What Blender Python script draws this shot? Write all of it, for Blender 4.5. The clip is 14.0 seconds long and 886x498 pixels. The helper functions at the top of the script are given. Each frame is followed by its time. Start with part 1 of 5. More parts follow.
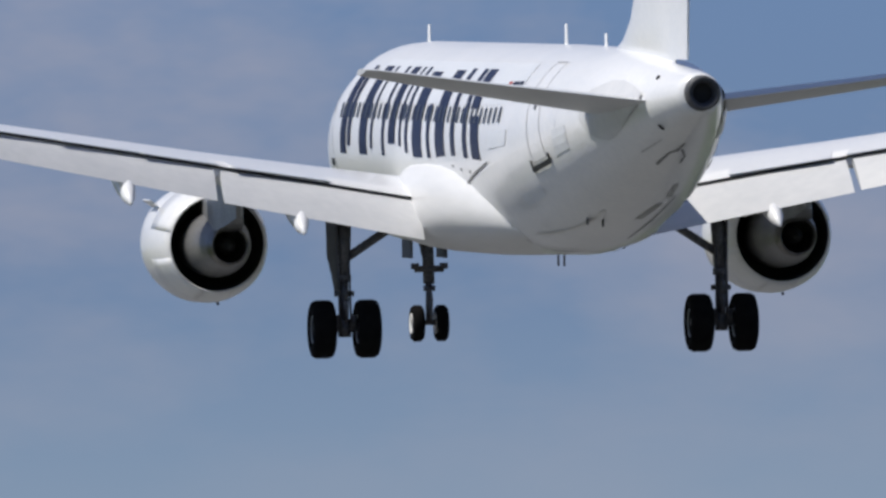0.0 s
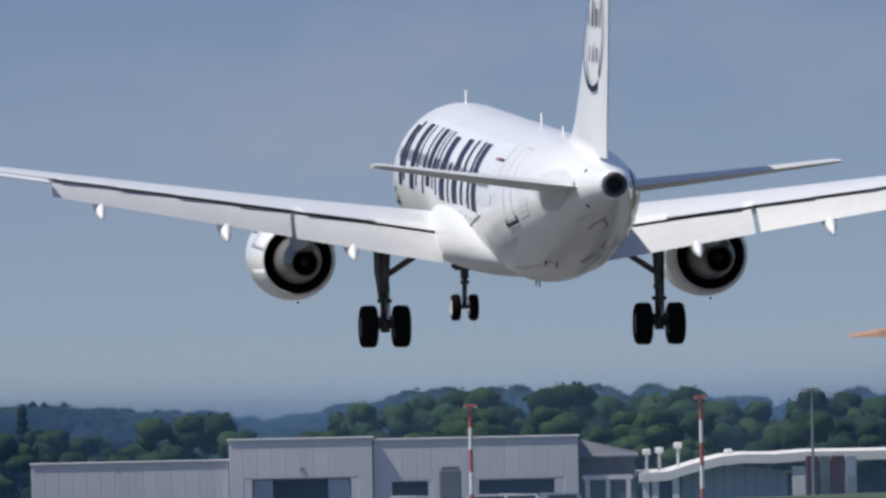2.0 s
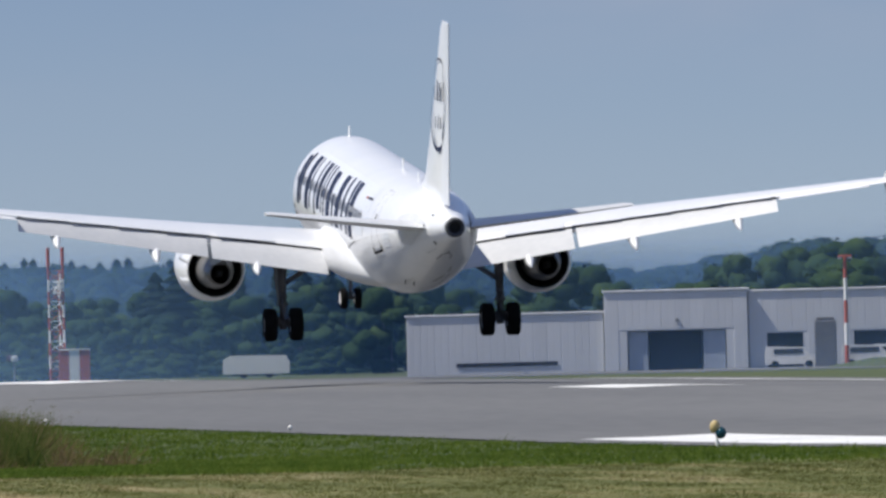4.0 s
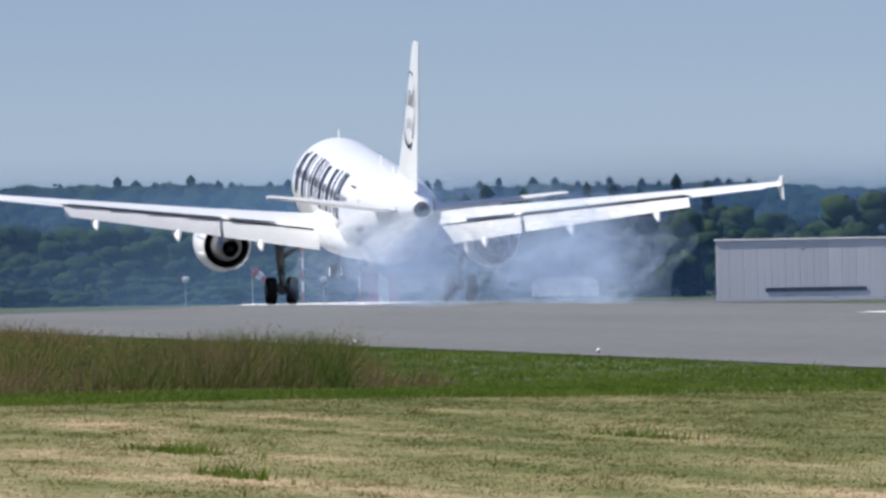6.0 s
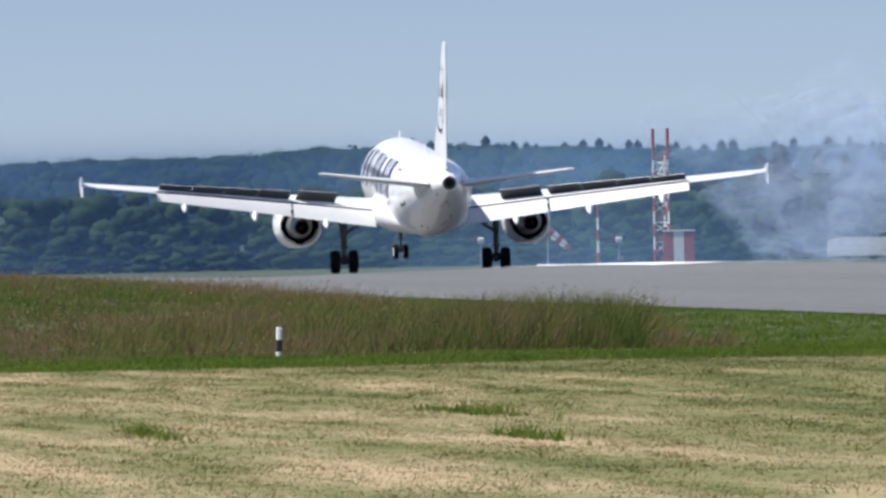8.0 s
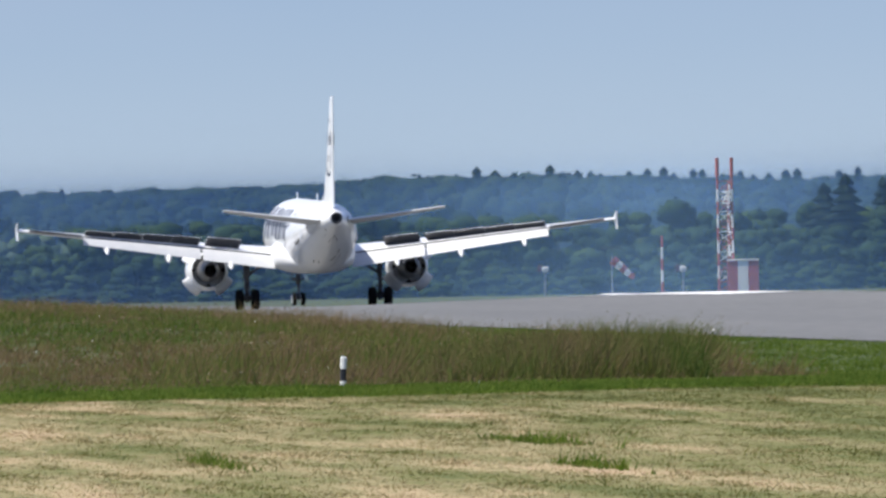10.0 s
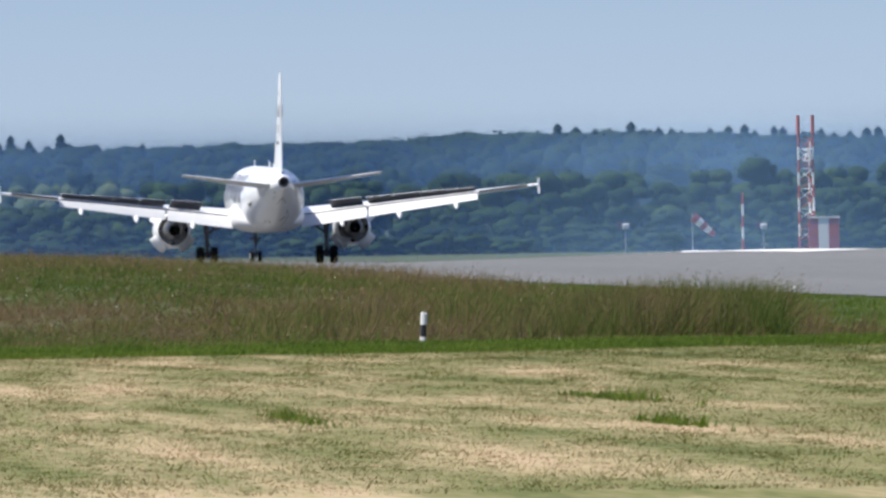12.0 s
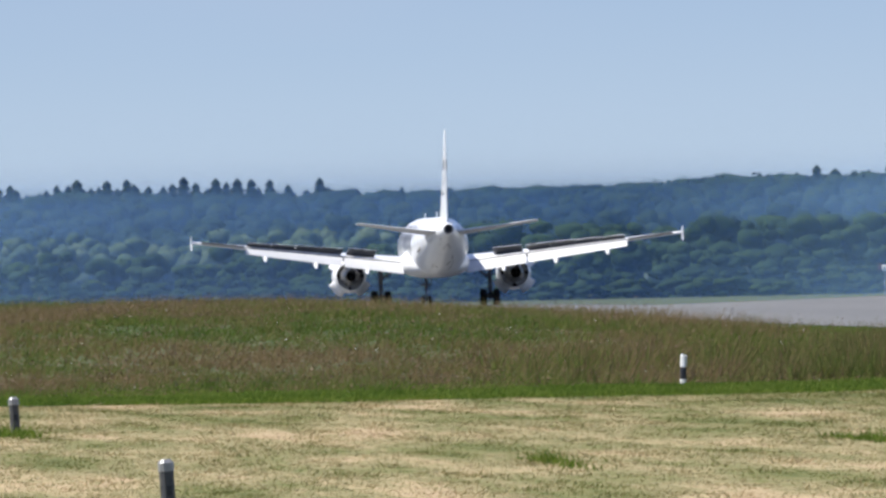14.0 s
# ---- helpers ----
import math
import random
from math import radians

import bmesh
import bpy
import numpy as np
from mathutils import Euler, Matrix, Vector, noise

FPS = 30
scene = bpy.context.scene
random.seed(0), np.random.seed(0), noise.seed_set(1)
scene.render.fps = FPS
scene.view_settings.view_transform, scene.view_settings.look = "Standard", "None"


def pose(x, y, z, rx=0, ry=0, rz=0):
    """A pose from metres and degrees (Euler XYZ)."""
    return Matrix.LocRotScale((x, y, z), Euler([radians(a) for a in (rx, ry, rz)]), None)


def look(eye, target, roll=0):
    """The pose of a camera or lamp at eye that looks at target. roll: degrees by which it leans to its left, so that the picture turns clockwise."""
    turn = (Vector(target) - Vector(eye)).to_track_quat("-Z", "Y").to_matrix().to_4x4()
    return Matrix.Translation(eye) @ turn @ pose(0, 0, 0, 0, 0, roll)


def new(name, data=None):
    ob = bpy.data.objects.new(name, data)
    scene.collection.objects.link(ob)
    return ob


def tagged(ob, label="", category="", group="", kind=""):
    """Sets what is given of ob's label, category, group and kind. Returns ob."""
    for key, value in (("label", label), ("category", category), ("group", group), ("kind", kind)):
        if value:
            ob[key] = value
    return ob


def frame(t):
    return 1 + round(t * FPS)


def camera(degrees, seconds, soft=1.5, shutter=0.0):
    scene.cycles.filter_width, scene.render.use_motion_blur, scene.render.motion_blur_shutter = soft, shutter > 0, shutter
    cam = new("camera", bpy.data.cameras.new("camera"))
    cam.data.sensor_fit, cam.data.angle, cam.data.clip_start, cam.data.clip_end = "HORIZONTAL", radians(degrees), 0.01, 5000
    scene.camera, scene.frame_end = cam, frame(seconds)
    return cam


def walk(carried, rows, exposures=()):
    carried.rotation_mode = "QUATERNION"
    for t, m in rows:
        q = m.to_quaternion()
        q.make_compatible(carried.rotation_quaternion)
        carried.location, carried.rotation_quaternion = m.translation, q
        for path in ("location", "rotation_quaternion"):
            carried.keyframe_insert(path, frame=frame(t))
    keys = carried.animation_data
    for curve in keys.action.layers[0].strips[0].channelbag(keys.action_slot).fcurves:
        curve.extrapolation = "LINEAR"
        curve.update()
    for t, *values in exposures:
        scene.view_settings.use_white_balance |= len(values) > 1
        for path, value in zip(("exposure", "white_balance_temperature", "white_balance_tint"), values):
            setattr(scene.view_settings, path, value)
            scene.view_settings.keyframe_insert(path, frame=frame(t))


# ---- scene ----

EYE = (0.0, 0.0, 2.0)


def aim(az, el, roll):
    """The pose of the hand-held camera: degrees right of the runway's direction, above level, and lean."""
    a, e = radians(az), radians(el)
    way = Vector((math.sin(a) * math.cos(e), math.cos(a) * math.cos(e), math.sin(e)))
    return look(EYE, Vector(EYE) + 1000 * way, roll)


cam = camera(2.8058, 14.0, soft=2.8)
walk(cam, [(t, aim(a, e, r)) for t, a, e, r in (
    (0.0, 10.3695, 1.748, -1.097), (0.5, 9.4398, 1.4768, -1.041), (1.0, 8.4732, 1.2128, -0.998), (1.5, 8.0622, 1.027, -1.086),
    (2.0, 7.4625, 0.712, -1.218), (2.2, 7.3378, 0.6153, -1.323), (4.3, 6.0945, 0.2519, -1.307), (4.5, 6.055, 0.2394, -1.136),
    (5.0, 5.7821, 0.1635, -1.236), (5.5, 5.6432, 0.1377, -1.342), (6.0, 5.2801, 0.0456, -0.987), (6.5, 4.9911, 0.1393, -1.273),
    (7.0, 4.8087, 0.11, -1.272), (7.5, 4.5788, -0.0345, -1.346), (7.7, 4.4507, -0.0679, -1.307), (9.8, 4.1638, 0.0168, -1.013),
    (10.0, 4.1414, 0.0341, -1.167), (10.5, 4.048, 0.012, -1.275), (11.0, 3.8366, 0.1315, -1.001), (11.5, 3.7728, 0.0443, -1.139),
    (12.0, 3.8837, -0.1001, -0.933), (12.5, 3.6198, 0.0839, -1.23), (13.0, 3.4439, 0.1155, -1.258), (13.5, 3.2551, 0.0442, -1.353),
    (14.0, 3.0644, 0.0506, -1.171))],
    exposures=[(0.0, -0.17), (2.2, -0.08), (5.0, 0.2), (7.5, 0.45), (11.0, 0.52), (14.0, 0.63)])

# ---- daylight ----
SUN_EL, SUN_AZ = 56.0, 262.0   # degrees above level, and clockwise from the runway's direction
world = bpy.data.worlds.new("sky")
scene.world = world
world.use_nodes = True
wn, wl = world.node_tree.nodes, world.node_tree.links
sky = wn.new("ShaderNodeTexSky")
sky.sky_type = "NISHITA"
sky.sun_disc = False
sky.sun_elevation, sky.sun_rotation = radians(SUN_EL), radians(SUN_AZ)
sky.air_density, sky.dust_density, sky.ozone_density = 1.0, 0.0, 3.0
# thin streaks of high cloud
coord = wn.new("ShaderNodeTexCoord")
stretch = wn.new("ShaderNodeMapping")
stretch.inputs["Scale"].default_value = (34, 34, 75)
cloud = wn.new("ShaderNodeTexNoise")
cloud.inputs["Scale"].default_value = 1.0
cloud.inputs["Detail"].default_value = 5.0
cloud.inputs["Roughness"].default_value = 0.55
veil = wn.new("ShaderNodeValToRGB")
veil.color_ramp.elements[0].position, veil.color_ramp.elements[0].color = 0.44, (0, 0, 0, 1)
veil.color_ramp.elements[1].position, veil.color_ramp.elements[1].color = 0.74, (1, 1, 1, 1)
high = wn.new("ShaderNodeMapRange")
high.inputs["From Min"].default_value, high.inputs["From Max"].default_value = 0.012, 0.035
high.inputs["To Max"].default_value = 0.8
part_xyz = wn.new("ShaderNodeSeparateXYZ")
amount = wn.new("ShaderNodeMath")
amount.operation = "MULTIPLY"
tint = wn.new("ShaderNodeMix")
tint.data_type, tint.blend_type = "RGBA", "MULTIPLY"
tint.inputs["Factor"].default_value = 1.0
low_sky = wn.new("ShaderNodeValToRGB")   # the clear band over the horizon, turning greyer above
low_sky.color_ramp.elements[0].position, low_sky.color_ramp.elements[0].color = 0.0, (0.42, 0.565, 0.98, 1)
low_sky.color_ramp.elements[1].position, low_sky.color_ramp.elements[1].color = 0.25, (0.62, 0.72, 0.92, 1)
step = low_sky.color_ramp.elements.new(0.03)
step.color = (0.264, 0.36, 0.705, 1)
wl.new(low_sky.outputs["Color"], tint.inputs["B"])
mix = wn.new("ShaderNodeMix")
mix.data_type = "RGBA"
mix.inputs["B"].default_value = (4.5, 4.3, 4.9, 1)
wl.new(coord.outputs["Generated"], stretch.inputs["Vector"])
wl.new(stretch.outputs["Vector"], cloud.inputs["Vector"])
wl.new(cloud.outputs["Fac"], veil.inputs["Fac"])
wl.new(coord.outputs["Generated"], part_xyz.inputs["Vector"])
wl.new(part_xyz.outputs["Z"], high.inputs["Value"])
wl.new(part_xyz.outputs["Z"], low_sky.inputs["Fac"])
wl.new(veil.outputs["Color"], amount.inputs[0])
wl.new(high.outputs["Result"], amount.inputs[1])
wl.new(sky.outputs["Color"], tint.inputs["A"])
wl.new(tint.outputs["Result"], mix.inputs["A"])
wl.new(amount.outputs["Value"], mix.inputs["Factor"])
wl.new(mix.outputs["Result"], wn["Background"].inputs["Color"])
wn["Background"].inputs["Strength"].default_value = 0.101

sun = new("sun", bpy.data.lights.new("sun", "SUN"))
sun.data.energy, sun.data.angle, sun.data.color = 5.0, radians(0.53), (1.0, 0.955, 0.88)
a, e = radians(SUN_AZ), radians(SUN_EL)
sun.matrix_world = look((math.sin(a) * math.cos(e) * 100, math.cos(a) * math.cos(e) * 100, math.sin(e) * 100), (0, 0, 0))


# ---- materials ----
def material(name, low, high, rough=0.6, scale=3.0, fine=40.0, metal=0.0, bump=0.0, island=0.0, stretch=(1, 1, 1), coat=0.0, patch=0.5, band=0.14, gloss=0.5):
    """A surface that varies between two colours at two scales."""
    m = bpy.data.materials.new(name)
    m.use_nodes = True
    n, l = m.node_tree.nodes, m.node_tree.links
    b = n["Principled BSDF"]
    b.inputs["Roughness"].default_value, b.inputs["Metallic"].default_value = rough, metal
    b.inputs["Coat Weight"].default_value = coat
    b.inputs["Specular IOR Level"].default_value = gloss
    co = n.new("ShaderNodeTexCoord")
    mp = n.new("ShaderNodeMapping")
    mp.inputs["Scale"].default_value = stretch
    big, small = n.new("ShaderNodeTexNoise"), n.new("ShaderNodeTexNoise")
    big.inputs["Scale"].default_value, small.inputs["Scale"].default_value = scale, fine
    big.inputs["Detail"].default_value = 6.0
    add = n.new("ShaderNodeMix")
    add.inputs["Factor"].default_value = 1 - patch
    ramp = n.new("ShaderNodeValToRGB")
    ramp.color_ramp.elements[0].position, ramp.color_ramp.elements[0].color = 0.5 - band, (*low, 1)
    ramp.color_ramp.elements[1].position, ramp.color_ramp.elements[1].color = 0.5 + band, (*high, 1)
    l.new(co.outputs["Object"], mp.inputs["Vector"])
    l.new(mp.outputs["Vector"], big.inputs["Vector"])
    l.new(mp.outputs["Vector"], small.inputs["Vector"])
    l.new(big.outputs["Fac"], add.inputs["A"])
    l.new(small.outputs["Fac"], add.inputs["B"])
    value = add.outputs["Result"]
    if island:
        geo = n.new("ShaderNodeNewGeometry")
        mixed = n.new("ShaderNodeMix")
        mixed.inputs["Factor"].default_value = island
        l.new(value, mixed.inputs["A"])
        l.new(geo.outputs["Random Per Island"], mixed.inputs["B"])
        value = mixed.outputs["Result"]
    l.new(value, ramp.inputs["Fac"])
    l.new(ramp.outputs["Color"], b.inputs["Base Color"])
    if bump:
        bp = n.new("ShaderNodeBump")
        bp.inputs["Strength"].default_value, bp.inputs["Distance"].default_value = bump, 0.02
        l.new(small.outputs["Fac"], bp.inputs["Height"])
        l.new(bp.outputs["Normal"], b.inputs["Normal"])
    return m


WHITE = material("white aircraft paint", (0.74, 0.75, 0.76), (0.82, 0.82, 0.82), 0.28, 0.6, 9, coat=0.3)
BELLY = material("grey-white belly paint with streaks", (0.66, 0.665, 0.67), (0.77, 0.77, 0.77), 0.35, 0.5, 3, stretch=(1.5, 0.25, 1.5), band=0.25)
NAVY = material("dark navy film", (0.012, 0.018, 0.045), (0.02, 0.03, 0.07), 0.55, 2, 20, gloss=0.2)
SEAM = material("grey seam sealant", (0.20, 0.20, 0.21), (0.30, 0.30, 0.31), 0.6, 4, 30)
LINE = material("pale grey door seam", (0.36, 0.36, 0.37), (0.46, 0.46, 0.47), 0.6, 4, 30)
PANEL = material("faintly grey hull paint", (0.64, 0.66, 0.69), (0.70, 0.72, 0.74), 0.3, 0.6, 9)
GLASS = material("dark cabin window", (0.02, 0.024, 0.03), (0.035, 0.04, 0.05), 0.4, 2, 10)
DARK = material("dark grey metal", (0.014, 0.015, 0.018), (0.045, 0.045, 0.05), 0.5, 3, 20, 0.4)
GEARM = material("grimy grey gear metal", (0.03, 0.031, 0.034), (0.12, 0.12, 0.125), 0.5, 3, 20, 0.3)
GREY = material("worn grey metal", (0.20, 0.205, 0.21), (0.36, 0.36, 0.37), 0.42, 2, 20, 0.5)
STEEL = material("heat-stained nozzle metal", (0.10, 0.095, 0.09), (0.26, 0.25, 0.24), 0.35, 2, 15, 0.9)
RUBBER = material("black tyre rubber", (0.003, 0.003, 0.0035), (0.008, 0.008, 0.008), 1.0, 5, 60, gloss=0.1)
CORE = material("brushed silver core metal", (0.15, 0.15, 0.155), (0.27, 0.265, 0.26), 0.38, 2, 20, 0.4)
SOOT_SHADE = material("black for sooty ducts and shaded gaps", (0.008, 0.008, 0.009), (0.02, 0.02, 0.02), 0.8, 4, 30)
STAIN = material("grey oily stain", (0.34, 0.34, 0.33), (0.46, 0.46, 0.45), 0.5, 3, 12)
PRIMER_SHADE = material("dark grey of primer and shade", (0.035, 0.037, 0.04), (0.07, 0.07, 0.075), 0.6, 3, 25)
FLAPW = material("light grey flap paint", (0.54, 0.55, 0.56), (0.64, 0.64, 0.64), 0.35, 0.6, 4, stretch=(1, 2, 1), band=0.22)
RED = material("red warning paint", (0.32, 0.07, 0.055), (0.42, 0.11, 0.085), 0.6, 2, 15)
CHALK = material("white warning paint", (0.66, 0.65, 0.62), (0.80, 0.79, 0.77), 0.6, 2, 15)
ASPHALT = material("grooved grey runway asphalt", (0.096, 0.097, 0.098), (0.138, 0.138, 0.136), 0.85, 0.05, 1.2, stretch=(3.0, 0.16, 1), bump=0.2)
MARK = material("worn white runway paint", (0.55, 0.55, 0.54), (0.80, 0.80, 0.78), 0.7, 0.3, 3)
SEED = material("reddish grass seed heads", (0.12, 0.075, 0.045), (0.22, 0.15, 0.095), 0.9, 0.5, 5, island=0.6)
PETAL = material("pale meadow flowers", (0.6, 0.55, 0.4), (0.8, 0.8, 0.72), 0.8, 1, 5, island=0.6)
BARK = material("grey-brown bark", (0.06, 0.05, 0.04), (0.13, 0.11, 0.09), 0.9, 1, 8)
SLATE = material("dark slate roofing", (0.10, 0.105, 0.12), (0.17, 0.175, 0.19), 0.6, 0.3, 3)
DOOR_SHADE = material("dark blue doorway shade", (0.02, 0.025, 0.05), (0.04, 0.05, 0.085), 0.7, 0.4, 3)
MAROON = material("dark red container paint", (0.055, 0.018, 0.022), (0.09, 0.03, 0.034), 0.6, 0.4, 3)
TEAL = material("blue-green container paint", (0.10, 0.125, 0.13), (0.15, 0.17, 0.175), 0.6, 0.4, 3)
# crane orange is paled: distance haze is put into this colour
ORANGE = material("orange crane paint paled for haze", (0.34, 0.19, 0.12), (0.45, 0.27, 0.18), 0.6, 0.5, 3)
YELLOW = material("yellow lamp housing", (0.45, 0.34, 0.14), (0.58, 0.45, 0.22), 0.5, 3, 20)
LENS = material("deep green lamp glass", (0.004, 0.035, 0.05), (0.008, 0.06, 0.08), 0.15, 3, 20)


def patchwork(name, stops, scale, fine, stretch=(1, 1, 1), patch=0.6, band=0.16, island=0.0, rough=0.9, gloss=0.25, thru=0.0, greener=None):
    """A growing surface: several colours spread over a ramp by two sizes of patches."""
    m = material(name, stops[0], stops[-1], rough, scale, fine, stretch=stretch, patch=patch, band=band, island=island, gloss=gloss)
    ramp = next(q for q in m.node_tree.nodes if q.type == "VALTORGB").color_ramp
    for i, c in enumerate(stops[1:-1]):
        e = ramp.elements.new(0.5 - band + 2 * band * (i + 1) / (len(stops) - 1))
        e.color = (*c, 1)
    if greener:   # the straw gives way to green across the field
        n, l = m.node_tree.nodes, m.node_tree.links
        rp = next(q for q in n if q.type == "VALTORGB")
        co, sep, mr, add = n.new("ShaderNodeTexCoord"), n.new("ShaderNodeSeparateXYZ"), n.new("ShaderNodeMapRange"), n.new("ShaderNodeMath")
        mr.inputs["From Min"].default_value, mr.inputs["From Max"].default_value = greener[:2]
        mr.inputs["To Max"].default_value = greener[2]
        src = rp.inputs["Fac"].links[0].from_socket
        l.new(co.outputs["Object"], sep.inputs[0]), l.new(sep.outputs["X"], mr.inputs["Value"])
        l.new(src, add.inputs[0]), l.new(mr.outputs["Result"], add.inputs[1]), l.new(add.outputs[0], rp.inputs["Fac"])
    if thru:   # light shines through thin blades
        n, l = m.node_tree.nodes, m.node_tree.links
        b = n["Principled BSDF"]
        back, mixed = n.new("ShaderNodeBsdfTranslucent"), n.new("ShaderNodeMixShader")
        mixed.inputs["Fac"].default_value = thru
        l.new(b.inputs["Base Color"].links[0].from_socket, back.inputs["Color"])
        l.new(b.outputs[0], mixed.inputs[1]), l.new(back.outputs[0], mixed.inputs[2])
        l.new(mixed.outputs[0], n["Material Output"].inputs["Surface"])
    return m


STRAW = ((0.090, 0.100, 0.024), (0.142, 0.142, 0.044), (0.205, 0.180, 0.082), (0.31, 0.252, 0.13), (0.39, 0.29, 0.175))
SOIL = material("grass sod", (0.034, 0.056, 0.013), (0.074, 0.09, 0.03), 0.95, 0.15, 3)
TURF = patchwork("cut meadow floor", STRAW, 0.34, 4.5, (2.0, 0.13, 1), 0.72, 0.135, greener=(13, 24, -0.10))
MOWN = patchwork("cut straw and short grass", STRAW, 0.34, 4.5, (2.0, 0.13, 1), 0.72, 0.135, 0.16, thru=0.4, greener=(13, 24, -0.10))
LUSH = patchwork("fresh green grass", ((0.05, 0.092, 0.010), (0.092, 0.150, 0.018), (0.165, 0.205, 0.038)), 0.4, 3.5, (1.4, 0.1, 1), 0.6, 0.15, 0.3, thru=0.45)
RANK = patchwork("tall seeding grass", ((0.052, 0.098, 0.014), (0.092, 0.136, 0.024), (0.128, 0.135, 0.036), (0.152, 0.118, 0.050), (0.17, 0.112, 0.062), (0.2, 0.15, 0.08)), 0.3, 2.6, (0.8, 0.1, 1), 0.72, 0.13, 0.16, thru=0.45)
OLIVE = patchwork("olive rough grass", ((0.055, 0.092, 0.015), (0.094, 0.115, 0.027), (0.125, 0.115, 0.04), (0.155, 0.110, 0.058)), 0.5, 3.0, (0.9, 0.1, 1), 0.6, 0.14, 0.2, thru=0.45)
LEAF_NEAR = patchwork("dark green broadleaf foliage", ((0.009, 0.022, 0.010), (0.020, 0.041, 0.015), (0.036, 0.062, 0.021)), 0.11, 0.6, patch=0.75, band=0.14, island=0.15, gloss=0.1)
LEAF_PALE = patchwork("silvery willow foliage", ((0.030, 0.055, 0.030), (0.06, 0.09, 0.05), (0.09, 0.12, 0.07)), 0.14, 0.8, patch=0.7, band=0.16, island=0.2, gloss=0.1)
# far leaves bluer than the near ones: haze mixed into their colour
LEAF_HAZY = patchwork("hillside foliage, blue-green for haze", ((0.008, 0.019, 0.014), (0.016, 0.034, 0.021), (0.028, 0.048, 0.028)), 0.035, 0.3, patch=0.75, band=0.13, island=0.15, gloss=0.1)
NEEDLE = material("dark spruce needles", (0.009, 0.020, 0.014), (0.02, 0.036, 0.024), 0.9, 0.1, 0.8, island=0.3, gloss=0.1)
CLAD = material("pale grey metal cladding", (0.50, 0.51, 0.53), (0.60, 0.605, 0.615), 0.5, 0.15, 2.5, stretch=(1, 1, 0.15), patch=0.7, band=0.22)
LEAFDOOR = material("grey sliding door", (0.26, 0.30, 0.37), (0.36, 0.40, 0.47), 0.5, 0.3, 3)


# ---- making meshes ----
def mesh_from(name, verts, faces, mats, smooth=False, which=None):
    me = bpy.data.meshes.new(name)
    me.from_pydata([tuple(v) for v in verts], [], [tuple(f) for f in faces])
    for m in (mats if isinstance(mats, (list, tuple)) else [mats]):
        me.materials.append(m)
    if which is not None:
        me.polygons.foreach_set("material_index", which)
    if smooth:
        me.polygons.foreach_set("use_smooth", [True] * len(me.polygons))
    me.update()
    return me


class Build:
    """Collects simple solids into one mesh."""

    def __init__(self):
        self.v, self.f = [], []

    def add(self, verts, faces, m=None):
        k = len(self.v)
        self.v += [tuple(m @ Vector(q)) for q in verts] if m is not None else [tuple(q) for q in verts]
        self.f += [tuple(i + k for i in f) for f in faces]
        return self

    def box(self, lo, hi, m=None, cut=0.0):
        c = [(lo[i] + hi[i]) / 2 for i in range(3)]
        h = [(hi[i] - lo[i]) / 2 for i in range(3)]
        b = min(cut, *(0.45 * q for q in h))
        if b <= 0:
            v = [(c[0] + x * h[0], c[1] + y * h[1], c[2] + z * h[2]) for z in (-1, 1) for x, y in ((-1, -1), (1, -1), (1, 1), (-1, 1))]
            return self.add(v, [(3, 2, 1, 0), (4, 5, 6, 7), (0, 1, 5, 4), (1, 2, 6, 5), (2, 3, 7, 6), (3, 0, 4, 7)], m)
        bm = bmesh.new()
        bmesh.ops.create_cube(bm, size=1.0)
        for v in bm.verts:
            v.co = Vector((c[0] + 2 * v.co.x * h[0], c[1] + 2 * v.co.y * h[1], c[2] + 2 * v.co.z * h[2]))
        bmesh.ops.bevel(bm, geom=bm.edges[:], offset=b, segments=1, affect="EDGES")
        bm.verts.index_update()
        self.add([v.co for v in bm.verts], [[v.index for v in f.verts] for f in bm.faces], m)
        bm.free()
        return self

    def rings(self, rings, close_start=True, close_end=True, closed=True):
        """A skin through rings of equally many points."""
        n, k = len(rings[0]), len(self.v)
        for r in rings:
            self.v += [tuple(q) for q in r]
        for i in range(len(rings) - 1):
            for j in range(n if closed else n - 1):
                a, b = k + i * n + j, k + i * n + (j + 1) % n
                self.f.append((a, b, b + n, a + n))
        if close_start:
            self.f.append(tuple(k + j for j in reversed(range(n))))
        if close_end:
            self.f.append(tuple(k + (len(rings) - 1) * n + j for j in range(n)))
        return self

    def tube(self, a, b, ra, rb=None, n=12):
        """A straight round bar from a to b."""
        a, b = Vector(a), Vector(b)
        rb = ra if rb is None else rb
        d = (b - a).normalized()
        u = d.orthogonal().normalized()
        w = d.cross(u)
        ring = lambda c, r: [c + r * (math.cos(2 * math.pi * i / n) * u + math.sin(2 * math.pi * i / n) * w) for i in range(n)]
        return self.rings([ring(a, ra), ring(b, rb)])

    def lathe(self, prof, axis_at=(0, 0, 0), n=32, way="y", ends=True):
        """Turned from (along, radius) pairs about an axis."""
        out = []
        for s, r in prof:
            ring = []
            for i in range(n):
                c, q = r * math.cos(2 * math.pi * i / n), r * math.sin(2 * math.pi * i / n)
                p = {"y": (c, s, q), "x": (s, c, q), "z": (c, q, s)}[way]
                ring.append((p[0] + axis_at[0], p[1] + axis_at[1], p[2] + axis_at[2]))
            out.append(ring)
        return self.rings(out, ends, ends)


